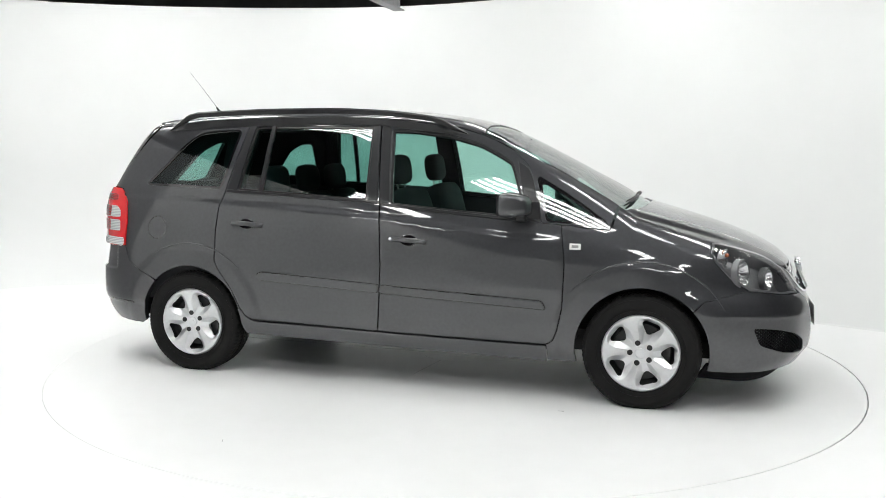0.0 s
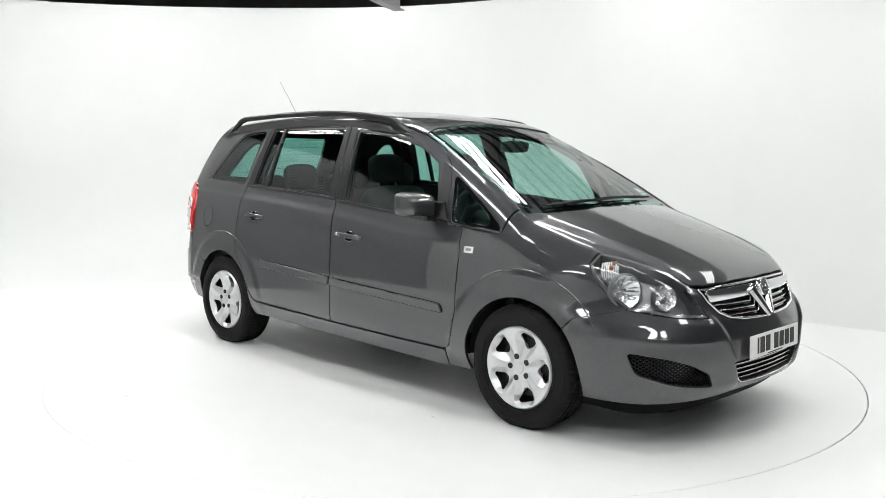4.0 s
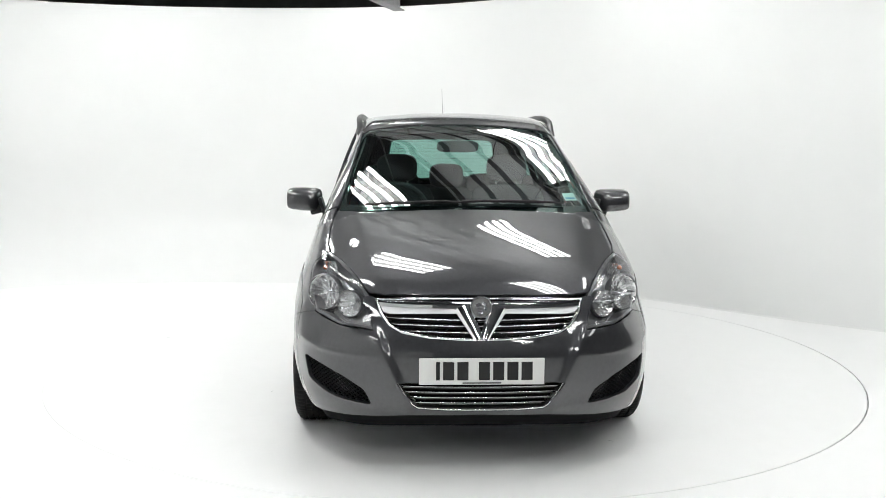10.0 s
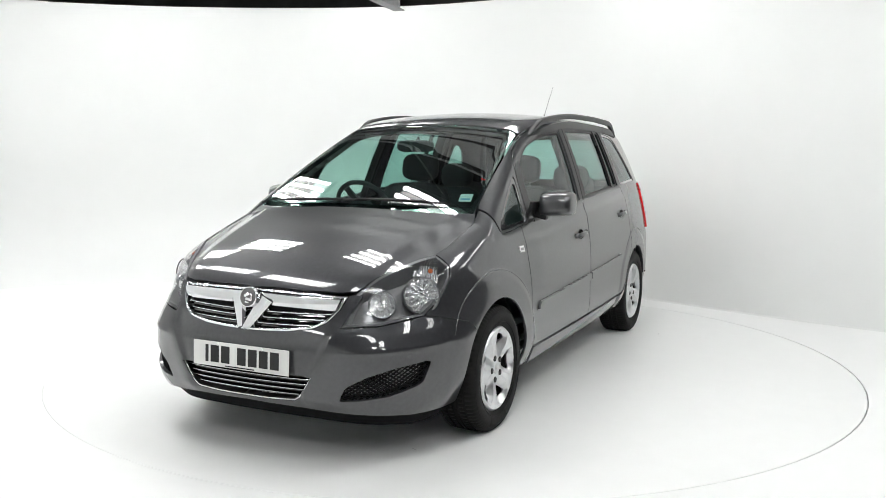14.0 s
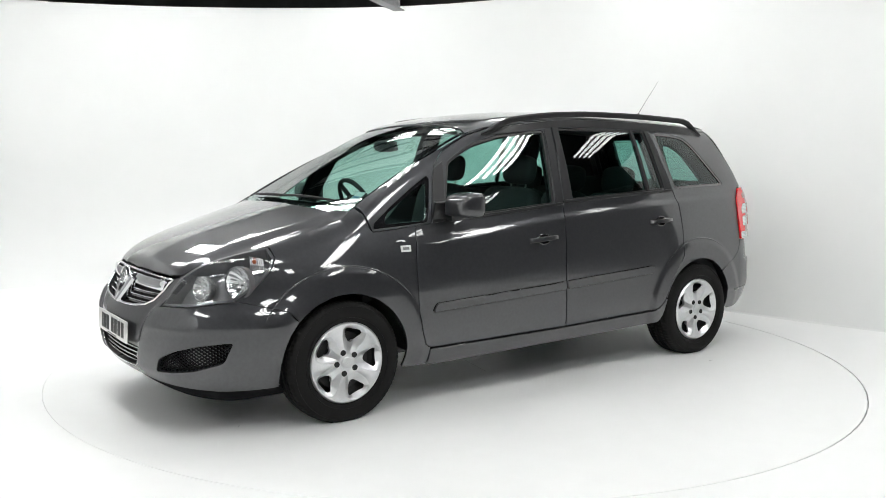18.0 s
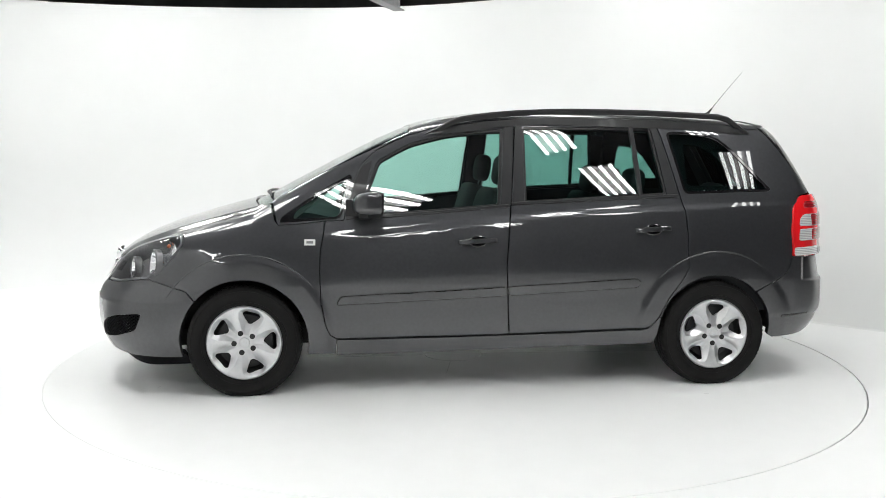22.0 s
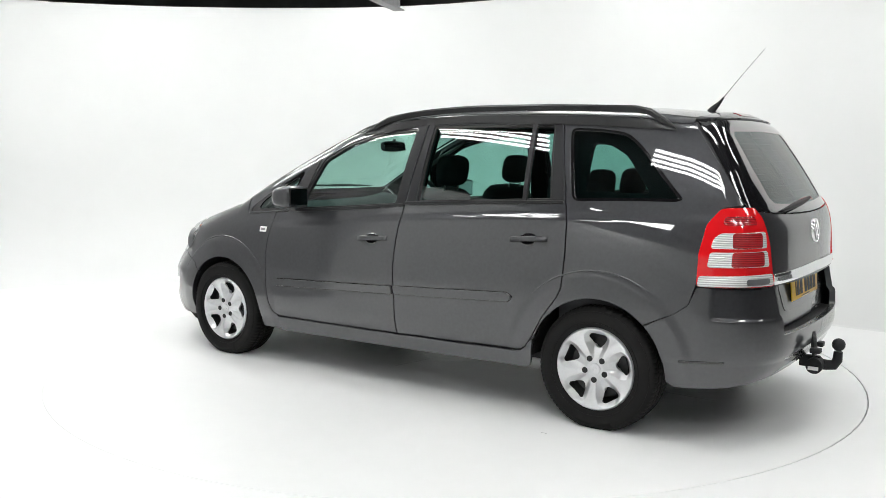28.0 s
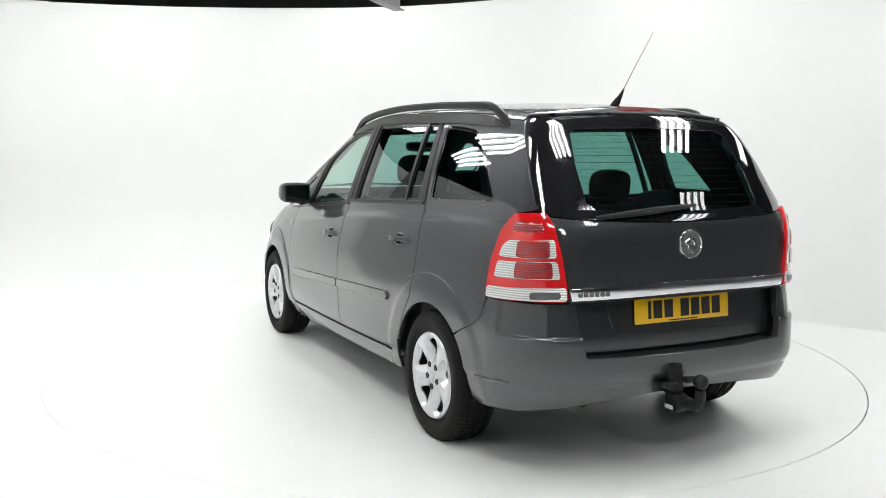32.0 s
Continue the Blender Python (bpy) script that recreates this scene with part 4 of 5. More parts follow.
lower = panel("lower_grille", FRONT, [lower_loop], PLASTIC, front_bumper, "black lower grille", h=0.04, off=-0.04, depth=0, sides="middle")[0]
skin_tube("grille_trim", FRONT, [(-0.346, 0.394), (-0.318, 0.350), (-0.285, 0.305), (-0.262, 0.291), (-0.14, 0.285), (0.14, 0.285), (0.262, 0.291), (0.285, 0.305), (0.318, 0.350), (0.346, 0.394)], 0.003, 0.001, CHROME, front_bumper, "thin chrome edge of the lower grille")
for z0, y1 in ((0.308, 0.276), (0.332, 0.298), (0.356, 0.318), (0.380, 0.336)):
    skin_tube("lower_slat", FRONT, [(-y1, z0 + 0.002), (0, z0 + 0.002), (y1, z0 + 0.002)], 0.0020, -0.012, CHROME, front_bumper, "thin chrome slat")
    panel("lower_blade", FRONT, [strip([(-y1, z0 - 0.007), (0, z0 - 0.007), (y1, z0 - 0.007)], [(-y1, z0), (0, z0), (y1, z0)])], GLOSS_BLACK, front_bumper, "black blade of the lower grille", h=0.06, off=-0.016, depth=0.02, sides="middle")


def hatch(name, chart, loop, angle, pitch, width, off, mat, parent, depth=0.006):
    """Thin parallel bars across an outline, joined into one mesh, left and right."""
    L = np.asarray(loop, float)
    c, s = math.cos(radians(angle)), math.sin(radians(angle))
    R = np.array(((c, s), (-s, c)))
    Q = L @ R.T
    verts, faces = [], []
    v = Q[:, 1].min() + pitch / 2
    while v < Q[:, 1].max():
        xs = []
        for a, b in zip(Q, np.roll(Q, -1, 0)):
            if (a[1] > v) != (b[1] > v):
                xs.append(a[0] + (b[0] - a[0]) * (v - a[1]) / (b[1] - a[1]))
        xs.sort()
        for x0, x1 in zip(xs[::2], xs[1::2]):
            n = max(1, int((x1 - x0) / 0.03))
            rows = np.array([(x0 + (x1 - x0) * i / n, v + k * width / 2) for i in range(n + 1) for k in (-1, 1)]) @ R
            P = chart.lift(rows)
            N = skin_normal(P)
            n0 = len(verts)
            verts += [p for q in zip(P + N * off, P + N * (off - depth)) for p in q]
            for i in range(n):
                a = n0 + 4 * i
                faces += [(a, a + 4, a + 6, a + 2), (a, a + 1, a + 5, a + 4), (a + 2, a + 6, a + 7, a + 3)]
        v += pitch
    V = np.array(verts)
    mesh_object(name, V, faces, mat, parent, "black mesh of the side intake", smooth=False)
    mesh_object(name, V * (1, -1, 1), [t[::-1] for t in faces], mat, parent, "black mesh of the side intake", smooth=False)


panel("intake_back", NOSE_CORNER, [shrink(fog_loop, -0.010)], GLOSS_BLACK, front_bumper, "dark back of the side intake", off=-0.035, depth=0)
hatch("intake_mesh", NOSE_CORNER, fog_loop, 32, 0.015, 0.0045, -0.016, INNER, front_bumper)
hatch("intake_mesh", NOSE_CORNER, fog_loop, -32, 0.015, 0.0045, -0.017, INNER, front_bumper)
# black lip under the bumper
lip_low = on(NOSE_CORNER, NOSE_CORNER.flat([(1.72, 0.80, 0.150), (1.90, 0.68, 0.135), (2.03, 0.50, 0.140), (2.10, 0.25, 0.160)]))
lip_high = on(NOSE_CORNER, NOSE_CORNER.flat([(1.72, 0.81, 0.232), (1.90, 0.70, 0.235), (2.08, 0.50, 0.248), (2.15, 0.25, 0.270)]))
halves("front_lip", NOSE_CORNER, [NOSE_CORNER.flat(np.vstack([lip_low, run(FRONT, [(0, 0.165), (0, 0.275)], 0.02), lip_high[::-1]]))], INNER, car, "black rubber lip under the bumper", off=-0.022, depth=0.02)


def number_plate(name, m, mat, parent, label):
    """Flat plate with a plain dark bar for each character."""
    bm = bmesh.new()
    box(bm, (0.520, 0.111, 0.006), m, 0.003, 2)
    plate = part(name, bm, mat, parent, label)
    widths = (0.016, 0.046, 0.046, 0.0, 0.046, 0.046, 0.046, 0.046)
    x = -0.190
    for w in widths:
        if w:
            bm = bmesh.new()
            box(bm, (w, 0.076, 0.002), m @ pose(x + w / 2, 0.002, 0.0035))
            part("plate_bar", bm, INK, plate, "plain dark bar")
            x += w + 0.013
        else:
            x += 0.030
    bm = bmesh.new()
    box(bm, (0.16, 0.005, 0.001), m @ pose(0, -0.048, 0.0035))
    part("plate_bar", bm, INK, plate, "thin dark bar")
    for s in (-1, 1):
        bm = bmesh.new()
        ring(bm, [(0.006, 0), (0.006, 0.004), (0, 0.006)], m @ pose(s * 0.12, 0.045, 0.003), 10)
        part("screw", bm, mat, plate)
    return plate


number_plate("front_plate", facing((2.259, 0, 0.455), (1, 0, 0.04)), PLATE_WHITE, car, "white front number plate")

# headlamps
LAMP_DIR = Chart((0.66, 0.66, 0.32))
lamp_inner_edge = run(TOP, [(1.694, 0.672), (1.80, 0.611), (1.92, 0.553), (2.03, 0.497), (2.056, 0.478)])
lamp_foot = on(NOSE_CORNER, NOSE_CORNER.flat([(2.128, 0.437, 0.610), (2.04, 0.58, 0.617), (1.885, 0.715, 0.644)]))
lamp_outer_edge = run(SIDE, shifted(lamp_back[::-1], 0.006))
lamp_loop = LAMP_DIR.flat(np.vstack([lamp_inner_edge, lamp_foot, lamp_outer_edge]))
heads = panel("headlamp", LAMP_DIR, [lamp_loop], LAMP_INNER, car, "clear headlamp with twin round reflectors", h=0.025, off=-0.085, depth=0)
panel("headlamp_lens", LAMP_DIR, [lamp_loop], LENS, heads, "clear polished lens", h=0.025, off=0.002, depth=0)
panel("headlamp_edge", LAMP_DIR, [lamp_loop, shrink(divide(lamp_loop, 0.02), 0.010)], LAMP_BACK, heads, "grey lens edge", h=0.02, off=-0.001, depth=0.085)
for s, head in zip((1, -1), heads):
    for (x, y, z), r in (((1.852, 0.682, 0.722), 0.078), ((1.985, 0.560, 0.690), 0.058)):
        m = facing((x, s * y, z), (0.90, s * 0.40, 0.10))
        bm = bmesh.new()
        rows = []
        for q, d in ((0.2, -0.046), (0.45, -0.040), (0.68, -0.027), (0.85, -0.012), (0.97, 0.002), (1.0, 0.004), (1.0, -0.02)):
            rows.append([bm.verts.new(m @ Vector((r * q * math.cos(math.pi * i / 36), r * q * math.sin(math.pi * i / 36), d + (0.0060 * q * (i // 3 % 2) if 0.3 < q < 0.9 else 0)))) for i in range(72)])
        for a, b in zip(rows, rows[1:]):
            for i in range(72):
                bm.faces.new((a[i], a[(i + 1) % 72], b[(i + 1) % 72], b[i]))
        cup = part("reflector", bm, REFLECTOR, head, "round bright reflector")
        bm = bmesh.new()
        ring(bm, [(r * 0.22, -0.05), (r * 0.20, -0.022), (r * 0.14, -0.012), (0, -0.008)], m, 18)
        part("bulb", bm, CHROME, cup)
        bm = bmesh.new()
        ring(bm, [(r * 1.05, -0.03), (r * 1.08, 0.002), (r * 1.0, 0.008), (r * 0.97, 0.002)], m, 36)
        part("bezel", bm, LAMP_BACK, cup, "grey lamp bezel")
    bm = bmesh.new()
    m = facing((1.782, s * 0.686, 0.800), (0.80, s * 0.55, 0.05))
    rows = [[bm.verts.new(m @ Vector((-0.042 + 0.084 * i / 15, v * (0.046 - 0.010 * i / 15 * s), -0.034 - 0.012 * (1 - v * v) + 0.004 * (i % 2)))) for v in (-1, -0.6, 0, 0.6, 1)] for i in range(16)]
    for a, b in zip(rows, rows[1:]):
        for k in range(4):
            bm.faces.new((a[k], a[k + 1], b[k + 1], b[k]))
    part("side_reflector", bm, REFLECTOR, head, "bright side reflector")
    bm = bmesh.new()
    bmesh.ops.create_uvsphere(bm, u_segments=14, v_segments=10, radius=0.011, matrix=pose(1.768, s * 0.684, 0.822))
    part("indicator_bulb", bm, AMBER, head, "amber indicator bulb")

# tail lamps
TAIL3 = [(-1.830, 0.815, 0.752), (-1.842, 0.80, 0.90), (-1.865, 0.765, 1.03), (-1.912, 0.725, 1.103), (-2.022, 0.652, 1.108), (-2.056, 0.635, 1.06), (-2.083, 0.615, 0.95), (-2.099, 0.60, 0.83), (-2.106, 0.592, 0.755)]
tail_loop = rounded(TAIL_CORNER.flat(TAIL3), 0.018, 3)
tails = panel("tail_lamp", TAIL_CORNER, [tail_loop], RED_LENS, car, "red tail lamp with clear windows", h=0.025, off=0.012, depth=0.03)

panel("lamp_housing", TAIL_CORNER, [shrink(tail_loop, 0.004)], TRIM, tails, "dark lamp housing", h=0.04, off=-0.022, depth=0)


def lamp_window(name, pts, mat, label, off, h=0.02):
    loop = rounded(TAIL_CORNER.flat(pts), 0.012, 3)
    panel(name, TAIL_CORNER, [loop], mat, tails, label, h=h, off=off, depth=0.006)


lamp_window("clear_strip", [(-1.834, 0.812, 0.754), (-1.840, 0.808, 0.800), (-2.098, 0.602, 0.812), (-2.102, 0.597, 0.758)], CLEAR_LAMP, "clear lower lamp strip", 0.0145)
lamp_window("upper_window", [(-1.885, 0.78, 0.925), (-1.890, 0.768, 0.965), (-1.910, 0.75, 0.992), (-2.066, 0.638, 1.003), (-2.074, 0.633, 0.932)], CLEAR_LAMP, "clear upper lamp window", 0.0145)
lamp_window("lower_window", [(-1.875, 0.798, 0.842), (-1.885, 0.785, 0.907), (-2.076, 0.631, 0.918), (-2.087, 0.622, 0.847)], CLEAR_LAMP, "clear lower lamp window", 0.0145)
DEEP_RED = ribbed(material("deep_red_reflector", (0.42, 0.008, 0.014), 0.2, coat=1.0), 32.0, 0.45)
lamp_window("red_cell", [(-1.945, 0.732, 0.930), (-1.950, 0.728, 0.994), (-2.050, 0.650, 0.998), (-2.052, 0.648, 0.933)], DEEP_RED, "deep red lamp cell", 0.0165)
lamp_window("red_cell", [(-1.940, 0.738, 0.846), (-1.946, 0.734, 0.910), (-2.060, 0.643, 0.914), (-2.062, 0.640, 0.850)], DEEP_RED, "deep red lamp cell", 0.0165)
# upper dark band: a reflection on the red lens put into colour
lamp_window("red_cell", [(-1.925, 0.745, 1.030), (-1.935, 0.735, 1.066), (-2.020, 0.664, 1.070), (-2.030, 0.660, 1.032)], DEEP_RED, "deep red lamp cell", 0.0135)
lamp_window("dark_cell", [(-1.985, 0.690, 0.762), (-1.985, 0.690, 0.790), (-2.070, 0.605, 0.792), (-2.070, 0.605, 0.766)], LAMP_BACK, "grey lamp cell", 0.0165)

# tailgate trim
strip_bar = panel("chrome_strip", REAR, [divide(np.array([(-0.578, 0.757), (0.0, 0.765), (0.578, 0.757), (0.588, 0.806), (0.0, 0.817), (-0.588, 0.806)]), 0.01)], CHROME, tailgate, "broad chrome strip across the tailgate", h=0.015, off=lambda P: 0.007 + 0.34 * (P[:, 2] - 0.770) - 6.0 * (P[:, 2] - 0.770) ** 2, depth=0.02, sides="middle")[0]
for i in range(6):
    at, n = place(REAR, 0.546 - i * 0.024, 0.781, 0.0125)
    bm = bmesh.new()
    box(bm, (0.017, 0.018, 0.003), facing(at, n), 0.001, 1)
    part("name_bar", bm, STEEL, strip_bar, "small raised bar")
at, n = place(REAR, 0, 0.970, 0.001)
round_badge(at, n, 0.062, tailgate, "rear_badge")
number_plate("rear_plate", facing((-2.112, 0, 0.690), (-1, 0, 0.10)), PLATE_YELLOW, tailgate, "yellow rear number plate")
panel("plate_recess", REAR, [rounded([(-0.36, 0.610), (0.36, 0.610), (0.40, 0.752), (-0.40, 0.752)], 0.03)], PAINT, tailgate, "dark grey number plate recess", h=0.04, off=-0.067, depth=0.004, sides="middle")
panel("gate_lip", REAR, [[(-0.548, 0.522), (0.548, 0.522), (0.548, 0.540), (-0.548, 0.540)]], PLASTIC, tailgate, "black lower edge of the tailgate", off=-0.080, depth=0.02, sides="middle")
bm = bmesh.new()
box(bm, (0.075, 1.03, 0.008), pose(-2.118, 0, 0.511, 0, -6, 0), 0.003, 1)
part("bumper_step", bm, PLASTIC, rear_bumper, "black ribbed bumper step")
panel("bumper_slit", SIDE, [rounded([(-1.77, 0.394), (-1.96, 0.405), (-1.965, 0.412), (-1.77, 0.403)], 0.003)], GLOSS_BLACK, rear_bumper, "dark slit low in the bumper side", h=0.02, off=0.003, depth=0.004)
# roof lip over the rear screen with the high brake lamp
LIP = Chart((-0.72, 0, 0.69), (0, 1, 0))
lip_top = run(TOP, [(-1.70, 0.566), (-1.722, 0.30), (-1.727, 0.0), (-1.722, -0.30), (-1.70, -0.566)])
lip_bot = run(REAR, [(-0.586, 1.512), (-0.30, 1.527), (0.0, 1.530), (0.30, 1.527), (0.586, 1.512)])
panel("tailgate_lip", LIP, [LIP.flat(np.vstack([lip_top, lip_bot]))], PAINT, tailgate, "dark grey roof lip", h=0.025, off=0.006, depth=0.02, sides="middle")
BRAKE_RED = material("deep_red_brake_lens", (0.22, 0.006, 0.010), 0.12, coat=1.0, grain=0.1, size=60)
lip_edge = [(y, z) for y, z in ((-0.120, 1.541), (0.120, 1.541), (0.130, 1.556), (-0.130, 1.556))]
panel("brake_lamp", REAR, [rounded(lip_edge, 0.006)], BRAKE_RED, tailgate, "deep red high-level brake lamp", h=0.02, off=0.0085, depth=0.006, sides="middle")
# rear wiper
def blade(pts_chart, chart, name, parent, width, thick, lift_by, label):
    P = chart.lift(np.array(pts_chart, float))
    N = skin_normal(P)
    bm = bmesh.new()
    n = len(P)
    tube(bm, [Vector(p + q * lift_by) for p, q in zip(P, N)], [width * (0.35 + 0.65 * math.sin(math.pi * min(1, (i + 0.6) / n))) for i in range(n)], 8, thick)
    return part(name, bm, PLASTIC, parent, label)


blade([(0.46 - 0.0525 * i, 1.083 + 0.0042 * i) for i in range(11)], REAR, "rear_wiper", tailgate, 0.017, 0.9, 0.016, "black rear wiper")
# front wipers in the scuttle
scuttle = panel("scuttle", TOP, [np.array([(1.262, 0.0), (1.25, 0.3), (1.205, 0.55), (1.19, 0.655), (1.245, 0.66), (1.29, 0.55), (1.335, 0.3), (1.345, 0.0), (1.335, -0.3), (1.29, -0.55), (1.245, -0.66), (1.19, -0.655), (1.205, -0.55), (1.25, -0.3)])],
                PLASTIC, car, "black scuttle panel below the windscreen", h=0.04, off=-0.012, depth=0, sides="middle")[0]
for y0, y1, xo in ((-0.52, 0.05, 0.0), (-0.02, 0.52, 0.012)):
    pts = [(1.252 - 0.11 * (y0 + (y1 - y0) * i / 12) ** 2 - xo, y0 + (y1 - y0) * i / 12) for i in range(13)]
    blade(pts, TOP, "wiper_blade", scuttle, 0.007, 1.2, 0.008, "black wiper blade")
    blade([(x + 0.016 * (1 - i / 12), y) for i, (x, y) in enumerate(pts[:10])], TOP, "wiper_arm", scuttle, 0.009, 0.8, 0.016, "black wiper arm")

# aerial
bm = bmesh.new()
tube(bm, [(-1.585, 0, 1.572), (-1.605, 0, 1.592), (-1.635, 0, 1.622), (-1.655, 0, 1.648)], [0.020, 0.018, 0.009, 0.005], 12)
aerial = part("aerial", bm, PLASTIC, car, "thin black whip aerial")
bm = bmesh.new()
tube(bm, [(-1.650, 0, 1.643), (-1.75, 0, 1.765), (-1.856, 0, 1.888)], [0.0018, 0.0013, 0.0010], 8)
part("aerial_whip", bm, PLASTIC, aerial)

# fine raised creases round the wheel arches
for hub, a0, a1 in ((HUB_F, 18, 150), (HUB_R, 38, 130)):
    n = 44
    P = on(SIDE, arc(hub, HUB_Z, 0.486, a0, a1, n))
    P = P - skin_normal(P) * 0.0015
    for s in (1, -1):
        bm = bmesh.new()
        tube(bm, [Vector((p[0], s * p[1], p[2])) for p in P], [0.0006 + 0.0044 * math.sin(math.pi * min(0.5, 1.6 * i / n, 1.6 * (n - i) / n)) for i in range(n + 1)], 10)
        part("arch_crease", bm, PAINT, car, "fine raised crease over the wheel arch", angle=80)

# roof rails
rail_x = np.linspace(0.33, -1.63, 30)
RAIL_TOP = curve_table((0.33, 0.298, 0.102, -0.224, -0.55, -0.9, -1.203, -1.497, -1.58, -1.63), (1.497, 1.512, 1.564, 1.599, 1.611, 1.609, 1.600, 1.586, 1.570, 1.548))
RAIL_Y = curve_table((0.33, 0.0, -0.6, -1.2, -1.63), (0.592, 0.612, 0.616, 0.606, 0.584))
for s in (1, -1):
    bm = bmesh.new()
    rows, base = [], []
    for x in rail_x:
        y, top = float(RAIL_Y(x)), float(RAIL_TOP(x))
        foot = float(TOP.lift(np.array([(x, y + 0.012)]))[0][2]) - 0.004
        end = min(1.0, (0.335 - x) / 0.22, (x + 1.635) / 0.20)
        top = foot + 0.006 + 0.96 * max(top - foot - 0.006, 0.0) * math.sin(math.pi / 2 * max(end, 0.0))
        base.append((x, y, foot, top))
        foot = max(foot, top - 0.034)
        h = top - foot
        rows.append([bm.verts.new((x, s * (y + a), foot + h * b)) for a, b in ((0.013, 0.0), (0.017, 0.35), (0.019, 0.72), (0.012, 0.95), (0.0, 1.0), (-0.012, 0.95), (-0.018, 0.72), (-0.016, 0.35), (-0.013, 0.0))])
    for a, b in zip(rows, rows[1:]):
        for k in range(8):
            bm.faces.new((a[k], a[k + 1], b[k + 1], b[k]))
    bm.faces.new(rows[0])
    bm.faces.new(rows[-1][::-1])
    rail = part("roof_rail", bm, TRIM, car, "black roof rail")
    bm = bmesh.new()
    rows = [[bm.verts.new((x, s * (y + a), foot + (top - foot) * b)) for a, b in ((0.026, -0.1), (0.013, 0.38), (-0.013, 0.38), (-0.026, -0.1))] for x, y, foot, top in base]
    for a, b in zip(rows, rows[1:]):
        for k in range(3):
            bm.faces.new((a[k], a[k + 1], b[k + 1], b[k]))
    part("rail_base", bm, TRIM, rail, "black rib under the rail", angle=60)


# ---------------------------------------------------------------- car: mirrors, handles, small marks
def door_mirror(s, parent):
    """Rounded housing on a black foot, with the mirror glass facing back."""
    bm = bmesh.new()
    m = pose(0.652, s * 0.902, 1.072, 0, 0, s * 6)
    made = bmesh.ops.create_cube(bm, size=1.0)
    bmesh.ops.subdivide_edges(bm, edges=bm.edges[:], cuts=5, use_grid_fill=True)
    for v in bm.verts:
        q = v.co * 2
        k = (abs(q.x) ** 5 + abs(q.y) ** 7 + abs(q.z) ** 7) ** (1 / 6.4)
        q = q / max(k, 1e-6)
        taper = 1 - 0.08 * max(0, q.y)
        front = 0.104 if q.x > 0 else 0.050
        v.co = m @ Vector((q.x * front * (1 - 0.22 * max(0, q.z) ** 2), s * q.y * (0.100 - 0.016 * max(0, q.x)), q.z * (0.069 - 0.012 * max(0, q.x)) * taper + 0.004 * q.y))
    housing = part("door_mirror", bm, PAINT, parent, "dark grey door mirror housing", angle=80)
    bm = bmesh.new()
    box(bm, (0.003, 0.160, 0.102), m @ pose(-0.0515, 0, 0), 0.001, 1)
    part("mirror_glass", bm, MIRROR, housing, "rear-view mirror glass")
    bm = bmesh.new()
    for yy, zz, ly, lz in ((0, 0.053, 0.164, 0.010), (0, -0.053, 0.164, 0.010), (0.081, 0, 0.010, 0.100), (-0.081, 0, 0.010, 0.100)):
        box(bm, (0.010, ly, lz), m @ pose(-0.049, yy, zz), 0.003, 1)
    part("mirror_rim", bm, TRIM, housing, "black rim round the mirror glass")
    bm = bmesh.new()
    box(bm, (0.055, 0.085, 0.045), pose(0.695, s * 0.822, 1.015, s * -14, 0, 0), 0.012)
    box(bm, (0.115, 0.020, 0.120), pose(0.735, s * 0.786, 1.030, s * -16, 0, 0), 0.008)
    part("mirror_foot", bm, TRIM, housing, "black mirror foot")


for s, d in zip((1, -1), doors_f):
    door_mirror(s, d)


def door_handle(x0, x1, z0, z1, parents, key=False):
    for s, parent in zip((1, -1), parents):
        xm, zm = (x0 + x1) / 2, (z0 + z1) / 2
        at, n = place(SIDE, xm, zm)
        at.y, n.y = at.y * s, n.y * s
        m = facing(at, n)
        tilt = math.degrees(math.atan2(z1 - z0, abs(x1 - x0)))
        m = m @ pose(0, 0, 0, 0, 0, tilt if s > 0 else -tilt)
        bm = bmesh.new()
        ring(bm, [(0.052, 0.0015), (0.046, 0.0035), (0.040, 0.001), (0.0, 0.0006)], m @ Matrix.Diagonal((1.0, 0.62, 1, 1)), 32)
        cup = part("handle_cup", bm, GLOSS_BLACK, parent, "dark recess behind the handle")
        bm = bmesh.new()
        L = abs(x1 - x0)
        pts = [(-L / 2, 0.003), (-L / 2 + 0.012, 0.016), (-L / 4, 0.027), (0, 0.030), (L / 4, 0.027), (L / 2 - 0.012, 0.016), (L / 2, 0.003)]
        rows = [[bm.verts.new(m @ Vector((px, dy, pz + dz))) for dy, dz in ((-0.014, -0.005), (-0.011, 0.003), (0.009, 0.004), (0.014, -0.003), (0.009, -0.008), (-0.008, -0.009))] for px, pz in pts]
        for a, b in zip(rows, rows[1:]):
            for k in range(6):
                bm.faces.new((a[k], a[(k + 1) % 6], b[(k + 1) % 6], b[k]))
        bm.faces.new(rows[0])
        bm.faces.new(rows[-1][::-1])
        handle = part("door_handle", bm, PAINT, parent, "dark grey pull handle", angle=50)
        if key and s < 0:
            bm = bmesh.new()
            ring(bm, [(0.011, 0), (0.011, 0.020), (0.009, 0.023), (0, 0.023)], m @ pose(-L / 2 + 0.006, 0, 0), 16)
            part("key_lock", bm, CHROME, handle, "round silver key lock")


door_handle(0.165, -0.050, 0.848, 0.860, doors_f, True)
door_handle(-0.858, -1.072, 0.909, 0.920, doors_r)
